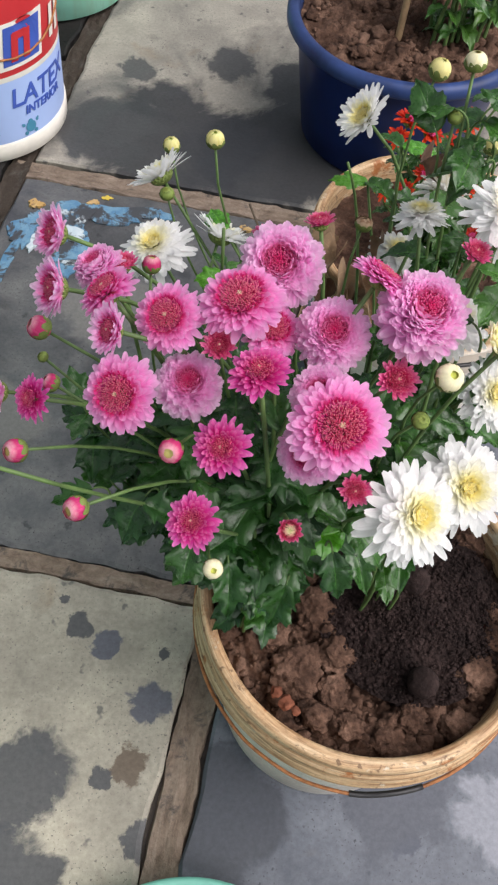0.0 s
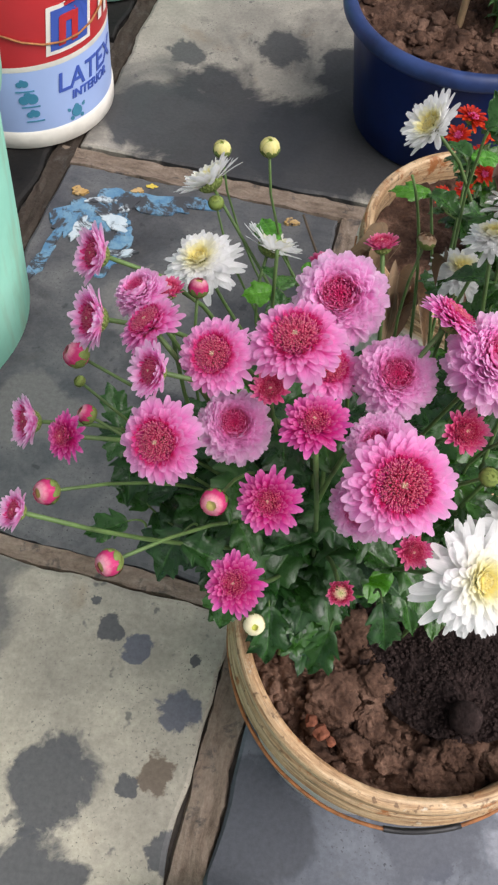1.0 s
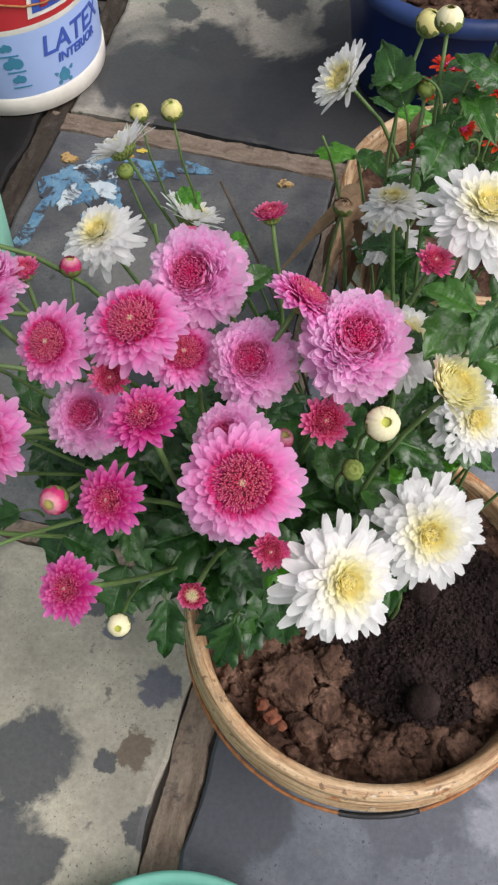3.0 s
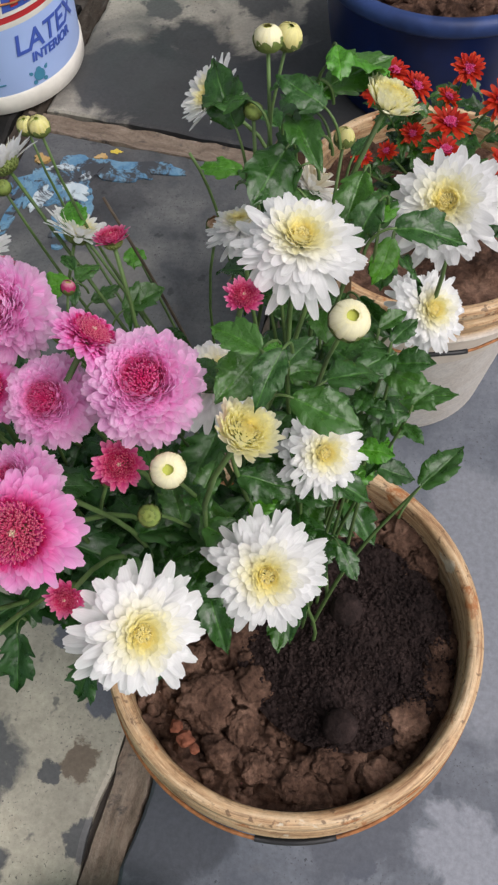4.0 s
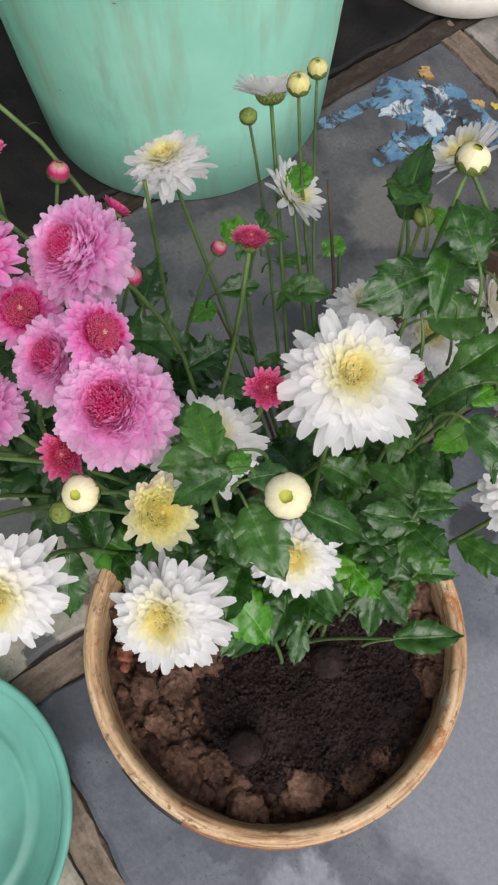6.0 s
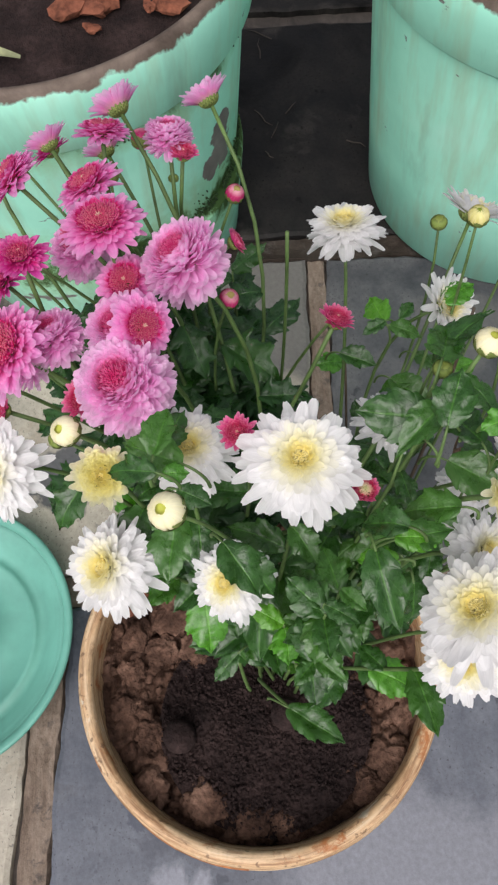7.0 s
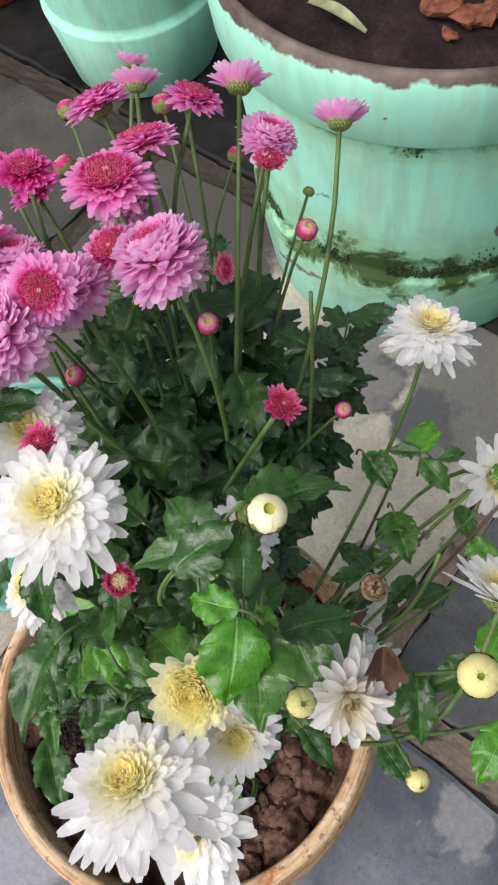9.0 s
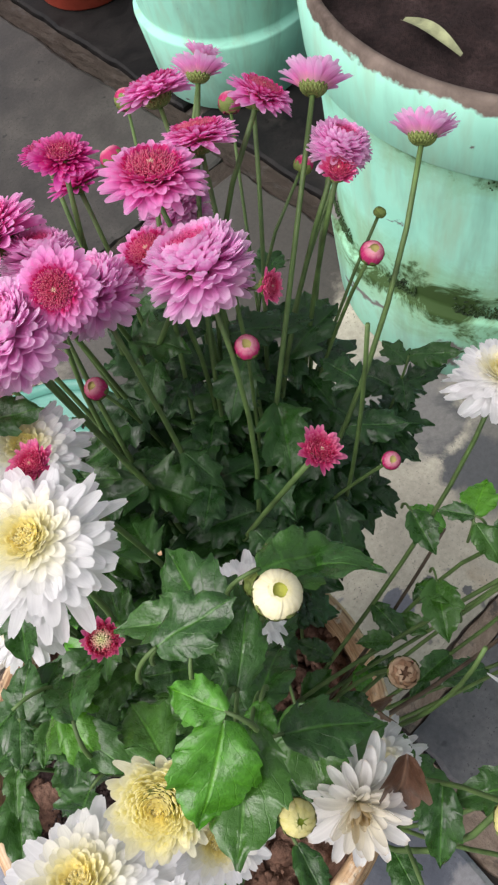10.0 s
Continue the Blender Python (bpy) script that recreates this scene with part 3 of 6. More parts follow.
# ---- pots ----
def bucket_pot(at, label, h=0.312, seed=0):
    pot = empty("bucket_planter", (*at, 0))
    r = 0.135
    k = h / 0.312
    body = lathe([(0.0, 0.004), (0.112, 0.0), (0.117, 0.004), (0.136, 0.262 * k), (0.139, 0.266 * k), (0.139, 0.268 * k)], 72, 0.0012, seed)
    part("body", body, M_BUCKET, pot, "scuffed cream plastic wall")
    rim = lathe([(0.1375, 0.262 * k), (0.1495, 0.263 * k), (0.1512, 0.267 * k), (0.1478, 0.272 * k), (0.1468, 0.283 * k), (0.1490, 0.286 * k), (0.1488, 0.290 * k),
                 (0.1455, 0.293 * k), (0.1452, 0.299 * k), (0.1474, 0.302 * k), (0.1468, 0.308 * k), (0.1440, h), (0.1375, h), (0.1355, 0.309 * k), (0.1345, 0.29 * k), (0.131, 0.2 * k)], 96, 0.0014, seed)
    part("rim", rim, M_BUCKET, pot, "ridged tan rim with rusty stains")
    wire = []
    for i in range(61):
        a = radians(170 + 175 * i / 60)
        f = math.sin(math.pi * i / 60)
        q = 0.1500 + 0.003 * f
        wire.append((q * math.cos(a), q * math.sin(a), 0.268 * k - 0.020 * f + 0.0012 * math.sin(i * 0.9)))
    part("handle", tube(wire, [0.0016] * 61, 7), M_RUST, pot, "rusty wire handle lying round the rim")
    part("grip", tube(wire[32:41], [0.0026] * 9, 9), M_GRIP, pot, "black plastic sleeve on the handle")
    part("label_band", lathe([(0.1305, 0.19 * k), (0.1309, 0.191 * k), (0.1353, 0.248 * k), (0.1350, 0.249 * k)], 72, 0.0012, seed), M_SAGE if seed == 3 else M_TANBODY, pot, "faded printed band")
    tagged(pot, label, "planter", "reused paint buckets as planters")
    return pot


def soil_top(name, at, r, z, material, label, mound=(), rough=0.008, seed=0, rings=62, n=200):
    """A bumpy bed of soil that fills a pot; mound: (x, y, radius, height) heaps."""
    verts, faces = [], []
    for i in range(rings + 1):
        q = r * i / rings
        for j in range(n):
            a = 2 * math.pi * j / n
            x, y = q * math.cos(a), q * math.sin(a)
            h = 0.0
            for mx, my, mr, mh in mound:
                d = math.hypot(x - mx, y - my) / mr
                h += mh * math.exp(-d * d * 1.4)
            v = Vector((x + at[0], y + at[1], seed))
            c = 0.55 * rough * noise.fractal(v * 30, 0.9, 2.1, 4)
            for freq, amp in ((48, 0.9), (105, 0.7), (230, 0.42)) if material != M_COMPOST else ((60, 0.4), (150, 0.5), (300, 0.55), (520, 0.4)):
                d = noise.voronoi(v * freq)[0][0]
                big = 0.35 + 0.65 * max(0.0, noise.noise(v * freq * 0.4 + Vector((3, 1, 7))) + 0.4)
                c += rough * amp * big * math.sqrt(max(0.0, 0.36 - d * d))
            verts.append((x, y, h + c))
        if i:
            for j in range(n):
                k = (j + 1) % n
                faces.append(((i - 1) * n + j, (i - 1) * n + k, i * n + k, i * n + j))
    me = py_mesh(name, verts, faces)
    ob = link_mesh(name, me, material)
    ob.location = (*at, z)
    tagged(ob, label, "soil", kind="stuff")
    return ob


MAIN = (0.144, 0.254)
bucket_pot(MAIN, "cream plastic paint bucket reused as a flower pot, rim stained tan", seed=3)
soil_top("potting_soil", MAIN, 0.1335, 0.266, M_SOIL, "crumbly brown soil filling the cream bucket planter", [], 0.024, 3, 90, 300)
HEAP = (MAIN[0] + 0.042, MAIN[1] - 0.004)
soil_top("compost_heap", HEAP, 0.086, 0.272, M_COMPOST, "heap of fine dark compost on the brown soil", [(0.0, 0.0, 0.080, 0.026)], 0.009, 8, 110, 340)
POT2 = (0.262, 0.715)
bucket_pot(POT2, "off-white bucket planter with red chrysanthemums, tan rim", 0.29, 5)
soil_top("potting_soil", POT2, 0.133, 0.255, M_SOIL, "brown soil in the planter with red chrysanthemums", [], 0.008, 12)


def clods(at, r, z, inner, count, big, seed, label):
    """Loose crumbs and clods lying on a bed of soil, mostly towards the pot's wall."""
    rng = random.Random(seed)
    bm = bmesh.new()
    for i in range(count):
        a, q = rng.uniform(0, 6.283), inner + (r - inner) * rng.random() ** 0.7
        size = big * (0.16 + 0.84 * rng.random() ** 3.5)
        got = bmesh.ops.create_icosphere(bm, subdivisions=2, radius=size)["verts"]
        off = Vector((rng.uniform(0, 50), 0, 0))
        for v in got:
            v.co *= 1 + 0.9 * noise.noise(v.co / size * 1.2 + off) + 0.4 * noise.noise(v.co / size * 3.0 + off)
            v.co.z *= 0.7
            v.co += Vector((q * math.cos(a), q * math.sin(a), size * 0.25))
    ob = part("soil_clods", bm, M_SOIL)
    ob.location = (*at, z)
    tagged(ob, label, "soil", kind="stuff")


def clump(x, y, z, r, seed, material, label, group):
    """A soft, crumbling lump of earth half sunk in the bed."""
    bm = bmesh.new()
    bmesh.ops.create_icosphere(bm, subdivisions=5, radius=r)
    off = Vector((3.7 * seed, 1.3 * seed, 0.0))
    for v in bm.verts:
        q = v.co / r
        v.co *= 1 + 0.42 * noise.noise(q * 1.3 + off) + 0.22 * noise.noise(q * 3.1 + off) + 0.12 * noise.noise(q * 8 + off) + 0.07 * noise.noise(q * 19 + off)
        v.co.z *= 0.62
    ob = part("soil_lump", bm, material)
    ob.location = (x, y, z)
    tagged(ob, label, "soil lump", group)


for i, (x, y, r) in enumerate(((0.235, 0.192, 0.017), (0.257, 0.226, 0.014), (0.262, 0.247, 0.010), (0.176, 0.156, 0.012), (0.235, 0.343, 0.017), (0.251, 0.322, 0.014), (0.212, 0.150, 0.012),
                               (0.082, 0.195, 0.021), (0.100, 0.249, 0.019), (0.096, 0.158, 0.013), (0.118, 0.208, 0.016), (0.125, 0.148, 0.010), (0.151, 0.137, 0.011), (0.062, 0.225, 0.014), (0.112, 0.176, 0.012))):
    clump(x, y, 0.279, r, i + 1, M_SOIL, "pale brown crumbling lump of soil in the cream bucket", "soil lumps")
for i, (x, y, r) in enumerate(((0.185, 0.181, 0.0130), (0.186, 0.268, 0.0125))):
    bm = bmesh.new()
    bmesh.ops.create_icosphere(bm, subdivisions=4, radius=r)
    for v in bm.verts:
        v.co *= 1 + 0.08 * noise.noise(v.co * 90 + Vector((x * 60, 0, 0))) + 0.07 * noise.noise(v.co * 330) + 0.05 * noise.noise(v.co * 800)
    ball = part("compost_lump", bm, M_COMPOST)
    ball.location = (x, y, 0.296 if i == 0 else 0.305)
    tagged(ball, "round lump of dark compost half sunk in the heap", "soil lump", "compost lumps")
clods(MAIN, 0.129, 0.274, 0.070, 380, 0.0085, 3, "loose brown clods round the edge of the cream bucket")


def granules(at, r, z, rise, count, seed):
    """Fine crumbs that cover the heap of compost."""
    rng = random.Random(seed)
    base = bmesh.new()
    bmesh.ops.create_icosphere(base, subdivisions=1, radius=1.0)
    shape = [v.co.copy() for v in base.verts]
    tris = [[v.index for v in f.verts] for f in base.faces]
    base.free()
    verts, faces = [], []
    for i in range(count):
        a, q = rng.uniform(0, 6.283), r * math.sqrt(rng.random())
        size = 0.0006 + 0.0015 * rng.random() ** 2.5
        x, y = q * math.cos(a), q * math.sin(a)
        h = rise * math.exp(-1.4 * (q / (0.93 * r)) ** 2) + rng.uniform(0.0, 0.005)
        b = len(verts)
        for c in shape:
            k = size * rng.uniform(0.65, 1.25)
            verts.append((x + c.x * k, y + c.y * k, h + c.z * k * 0.8))
        faces += [[b + v for v in t] for t in tris]
    ob = link_mesh("compost_crumbs", py_mesh("compost_crumbs", verts, faces, smooth=False), M_COMPOST)
    ob.location = (*at, z)
    tagged(ob, "fine dark crumbs covering the heap of compost", "soil", kind="stuff")


granules(HEAP, 0.086, 0.274, 0.026, 5200, 21)


def mint_pot(at, label, turn=0.0, rb=0.203, rt=0.243, h=0.455, moss=True, seed=0, ledge=1.0):
    pot = empty("mint_planter", (*at, 0))

    def w(f):
        return rb + (rt - rb) * f

    body = lathe([(0.0, 0.006), (rb - 0.008, 0.0), (rb + 0.002, 0.006), (w(0.30) + 0.004 * ledge, 0.298 * h), (w(0.31) + 0.003 * ledge, 0.312 * h), (w(0.31) - 0.006 * ledge, 0.318 * h), (w(0.33) - 0.005 * ledge, 0.34 * h), (w(0.80) - 0.004, 0.80 * h), (w(0.82) - 0.004, 0.82 * h)], 112, 0.0025, seed)
    part("body", body, M_MINTMOSS if moss else M_MINT, pot)
    collar = lathe([(w(0.8) - 0.006, 0.806 * h), (w(0.81) + 0.002, 0.81 * h), (w(0.83) + 0.006, 0.822 * h), (w(0.96) + 0.007, 0.94 * h), (w(0.98) + 0.006, 0.972 * h), (w(1.0) + 0.002, 0.994 * h), (rt - 0.001, h), (rt - 0.006, 0.999 * h), (rt - 0.008, 0.985 * h), (rt - 0.018, 0.8 * h)], 112, 0.0025, seed)
    part("rim", collar, M_MINT, pot, "bare brown lip above chipped mint paint")
    if moss:
        rng = random.Random(seed + 7)
        bm = bmesh.new()
        for i in range(5200):
            a = rng.uniform(0, 6.283)
            low = rng.random() < 0.8
            thick = noise.noise(Vector((math.cos(a) * 4, math.sin(a) * 4, 9.0 * low)))
            if thick < (-0.05 if low else 0.34):
                continue
            f = rng.gauss(0.335, 0.012 + 0.06 * max(0, thick)) if low else rng.gauss(0.79, 0.012)
            rr = w(f) - 0.003
            m = pose(rr * math.cos(a), rr * math.sin(a), f * h, rng.uniform(0, 90), rng.uniform(0, 90), 0) @ Matrix.Diagonal((1, 1, 0.6, 1))
            bmesh.ops.create_icosphere(bm, subdivisions=1, radius=rng.uniform(0.0007, 0.0021), matrix=m)
        tagged(part("moss", bm, M_MOSS, pot, "patches of dark green moss on the ledges"), kind="stuff")
    pot.rotation_euler[2] = turn
    tagged(pot, label, "planter", "large mint planters")
    soil_top("potting_soil", at, rt - 0.011, 0.9 * h, M_COMPOST, "dark damp soil in a mint green planter", [], 0.008, seed + 2, 30, 110)
    return pot


mint_pot((-0.610, 0.160), "large mint green planter with mossy ledges and flaking paint", 0.4, 0.203, 0.243, 0.455, True, 11)
mint_pot((-0.543, 0.774), "large mint green planter, dirty paint, standing on dark stone", 2.0, 0.209, 0.25, 0.455, False, 23, 0.0)
mint_pot((-0.80, -0.41), "mint green planter further back beside a red pot", 1.1, 0.125, 0.185, 0.42, False, 31)

mint_pot((-0.37, 1.74), "mint green planter behind the paint bucket", 0.7, 0.17, 0.2, 0.4, False, 37, 0.0)

# shallow saucer
saucer = empty("plant_saucer", (-0.004, -0.104, 0))
M_SAUCER = plain_mat("mint_plastic", (0.115, 0.33, 0.26), 0.45, 0.25, 9.0)
part("dish", lathe([(0.0, 0.004), (0.115, 0.0), (0.120, 0.002), (0.148, 0.038), (0.146, 0.040), (0.140, 0.036), (0.137, 0.034), (0.133, 0.033), (0.118, 0.012), (0.108, 0.010), (0.106, 0.0125), (0.100, 0.0125), (0.098, 0.010), (0.06, 0.009), (0.058, 0.011), (0.053, 0.011), (0.051, 0.009), (0.0, 0.009)], 96, 0.0015, 4), M_SAUCER, saucer)
part("rim", lathe([(0.146, 0.039), (0.155, 0.042), (0.1575, 0.045), (0.1575, 0.049), (0.154, 0.0505), (0.148, 0.048), (0.1455, 0.0415)], 96, 0.0015, 4), M_SAUCER, saucer, "rolled mint rim")
tagged(saucer, "empty mint green plastic plant saucer with ringed dish on paving", "saucer")

# blue pot
BLUE = (0.31, 1.30)
pot = empty("blue_planter", (*BLUE, 0))
part("body", lathe([(0.0, 0.004), (0.15, 0.0), (0.156, 0.006), (0.183, 0.19), (0.186, 0.198)], 80, 0.001, 2), M_NAVY, pot)
part("rim", lathe([(0.184, 0.196), (0.199, 0.197), (0.203, 0.203), (0.203, 0.214), (0.198, 0.221), (0.188, 0.222), (0.183, 0.218), (0.180, 0.20), (0.172, 0.14)], 80, 0.001, 2), M_NAVYRIM, pot, "scuffed lighter blue rim")
tagged(pot, "glossy navy blue planter with a worn rim on the paving", "planter")
soil_top("potting_soil", BLUE, 0.179, 0.195, M_SOIL, "loose reddish brown soil in the navy planter", [(0.05, 0.05, 0.1, 0.02)], 0.016, 17)
clods(BLUE, 0.165, 0.203, 0.0, 330, 0.013, 5, "loose reddish brown clods in the navy planter")

# red pot
pot = empty("red_pot", (-0.86, -0.80, 0))
part("body", lathe([(0.0, 0.004), (0.085, 0.0), (0.09, 0.005), (0.12, 0.17), (0.128, 0.172), (0.132, 0.2), (0.124, 0.205), (0.118, 0.19), (0.1, 0.1), (0.0, 0.098)], 56, 0.001, 6), M_REDPOT, pot)
tagged(pot, "red clay flower pot standing on dark paving", "flower pot")

# paint bucket
TIN = (-0.425, 1.285)
tin = empty("paint_bucket", (*TIN, 0))
part("base_ring", lathe([(0.0, 0.004), (0.143, 0.0), (0.148, 0.004), (0.149, 0.032), (0.1465, 0.036)], 72), M_TINWHITE, tin, "dirty white plastic foot")
part("wall", lathe([(0.1465, 0.035), (0.1468, 0.038), (0.15135, 0.148), (0.15135, 0.149)], 72), M_TIN, tin, "pale blue printed wall")
part("stripe", lathe([(0.1514, 0.148), (0.1516, 0.149), (0.1519, 0.156), (0.1519, 0.157)], 72), M_TINWHITE, tin, "white printed stripe")
part("band", lathe([(0.1517, 0.156), (0.1518, 0.157), (0.1587, 0.325), (0.1587, 0.33)], 72), M_TINRED, tin, "bold red printed band")
part("lid", lathe([(0.158, 0.328), (0.166, 0.329), (0.168, 0.333), (0.167, 0.35), (0.160, 0.353), (0.152, 0.346), (0.0, 0.344)], 72), M_TINWHITE, tin, "white lid")


def on_tin(x, z, lift=0.001):
    """A place on the bucket's wall: x metres round it from its printed front, z up."""
    r = 0.1467 + 0.0415 * (z - 0.036) + lift
    a = radians(-33) + x / 0.152
    return (r * math.cos(a), r * math.sin(a), z)


def wrapped(name, bm, material, label, x=0.0, z=0.0, slant=0.0):
    bmesh.ops.subdivide_edges(bm, edges=[e for e in bm.edges if e.calc_length() > 0.012], cuts=3)
    for v in bm.verts:
        v.co = on_tin(x + v.co.x + slant * v.co.y, z + v.co.y, 0.0012 + v.co.z)
    return part(name, bm, material, tin, label, smooth=False)


def lettering(name, text, size, x, z, material, label, slant=0.15):
    """Printed letters bent round the bucket."""
    cu = bpy.data.curves.new("text", "FONT")
    cu.body, cu.size, cu.align_x, cu.extrude = text, size, "CENTER", 0.0003
    cu.offset = 0.0007
    ob = new("text", cu)
    me = bpy.data.meshes.new_from_object(ob.evaluated_get(bpy.context.evaluated_depsgraph_get()))
    bpy.data.objects.remove(ob)
    bm = bmesh.new()
    bm.from_mesh(me)
    bpy.data.meshes.remove(me)
    bpy.data.curves.remove(cu)
    wrapped(name, bm, material, label, x, z, slant)


def blob(points, size):
    bm = bmesh.new()
    for px, py, r in points:
        bmesh.ops.create_cone(bm, cap_ends=True, segments=14, radius1=r * size, radius2=r * size, depth=0.0004, matrix=Matrix.Translation((px * size, py * size, 0)))
    return bm


def block(w, h, x=0.0, y=0.0):
    bm = bmesh.new()
    bmesh.ops.create_cube(bm, size=1, matrix=Matrix.Translation((x, y, 0)) @ Matrix.Diagonal((w, h, 0.0005, 1)))
    return bm


lettering("printed_word", "LATEX", 0.047, 0.010, 0.100, M_INK, "bold blue printed word")
lettering("printed_word", "INTERIOR", 0.0205, 0.010, 0.080, M_INK, "small blue printed word")
wrapped("printed_mark", blob([(0, 0, 0.55), (0, 0.5, 0.25), (-0.75, 0.35, 0.16), (0.75, 0.4, 0.16), (-0.55, -0.55, 0.2), (0.5, -0.6, 0.2), (-0.85, 0.45, 0.1), (0.85, 0.55, 0.1)], 0.019), M_TEAL, "teal printed blot with short arms", -0.029, 0.054)
for i, (px, pz, w) in enumerate(((-0.113, 0.127, 0.010), (-0.108, 0.098, 0.016), (-0.105, 0.070, 0.011))):
    wrapped("printed_mark", blob([(-0.5, 0, 0.5), (0.4, 0.1, 0.6), (0.0, 0.5, 0.4)], w), M_TEAL, "small teal printed mark", px, pz)
    wrapped("printed_bar", block(0.030, 0.0025), M_TEAL, "line of fine print", px + 0.002, pz - 0.013)
wrapped("brand_block", block(0.085, 0.075), M_TINWHITE, "white printed block", -0.02, 0.205, 0.15)
bm = block(0.070, 0.062)
for v in bm.verts:
    v.co.z += 0.0006
wrapped("brand_shape", bm, M_INK, "blue printed shape", -0.02, 0.2052, 0.15).location = (0, 0, 0)
for px, w, h, pz in ((-0.036, 0.012, 0.045, 0.202), (-0.013, 0.012, 0.045, 0.202), (-0.025, 0.024, 0.012, 0.220), (0.052, 0.012, 0.05, 0.205), (0.075, 0.012, 0.05, 0.205)):
    bm = block(w, h)
    for v in bm.verts:
        v.co.z += 0.0012
    wrapped("brand_stroke", bm, M_TINRED if px < 0.04 else M_TINWHITE, "printed stroke", px, pz, 0.15)
handle = [on_tin(-0.25 + 0.03 * i, 0.30 - 0.115 * math.sin(math.pi * i / 15), 0.004) for i in range(16)]
part("handle", tube(handle, [0.0017] * 16, 6), M_RUST, tin, "rusty wire handle")
tagged(tin, "pale blue and red latex paint bucket with white foot", "paint bucket")

# spilt paint on the paving
SPILL = [("blue", (-0.262, 1.000), 0.055, M_BLUEPAINT, 1, 1.0, 0.2, 0.003), ("blue", (-0.165, 1.034), 0.020, M_BLUEPAINT, 2, 4.2, -0.1, 0.0028), ("blue", (-0.232, 0.925), 0.026, M_BLUEPAINT, 3, 1.6, 1.2, 0.0032),
         ("blue", (-0.335, 0.90), 0.012, M_BLUEPAINT, 4, 4.5, 1.25, 0.003), ("blue", (-0.305, 0.985), 0.016, M_BLUEPAINT, 9, 2.5, 1.3, 0.0034)]
for tone, at, size, mt, sd, st, tn, zz in SPILL:
    tagged(splat("paint_spill", at, size, mt, sd, st, tn, zz), "dried splash of blue paint on dark stone", "paint spill", "paint spills", "structure")
for at, size, sd, st, tn in (((-0.235, 0.985), 0.012, 5, 2.6, -0.5), ((-0.285, 0.965), 0.010, 6, 2.8, 1.1), ((-0.215, 1.02), 0.008, 7, 2.2, 0.9), ((-0.215, 0.918), 0.008, 8, 2.6, 0.1), ((-0.262, 1.030), 0.007, 12, 3.0, 0.2)):
    tagged(splat("paint_spill", at, size, M_PALEPAINT, sd, st, tn, 0.0048), "dried splash of pale paint on dark stone", "paint spill", "paint spills", "structure")
for at, size, sd in (((-0.300, 1.048), 0.009, 10), ((-0.205, 1.058), 0.006, 13), ((0.050, 1.012), 0.0075, 11)):
    tagged(splat("paint_spill", at, size, M_ORANGEPAINT, sd, 1.3, 0.3, 0.005), "small splash of orange paint on the paving", "paint spill", "paint spills", "structure")


# ---- flowers ----
def petal_shape(t, tip):
    """Half-width along a petal: narrow claw, full blade, rounded, blunt or pointed end."""
    grow = 0.34 + 0.66 * math.sin(min(1.0, t / 0.6) * math.pi / 2)
    if tip == "round":
        return grow * (1.0 if t < 0.55 else math.sqrt(max(0.0, 1 - ((t - 0.55) / 0.45) ** 2 * 0.93)))
    if tip == "blunt":
        return grow * (1.0 if t < 0.66 else math.sqrt(max(0.0, 1 - ((t - 0.66) / 0.34) ** 2 * 0.90)))
    return grow * (1.0 if t < 0.60 else max(0.0, 1 - ((t - 0.60) / 0.40) ** 1.7 * 0.84))


STEPS = (0.0, 0.28, 0.52, 0.71, 0.85, 0.945, 1.0)


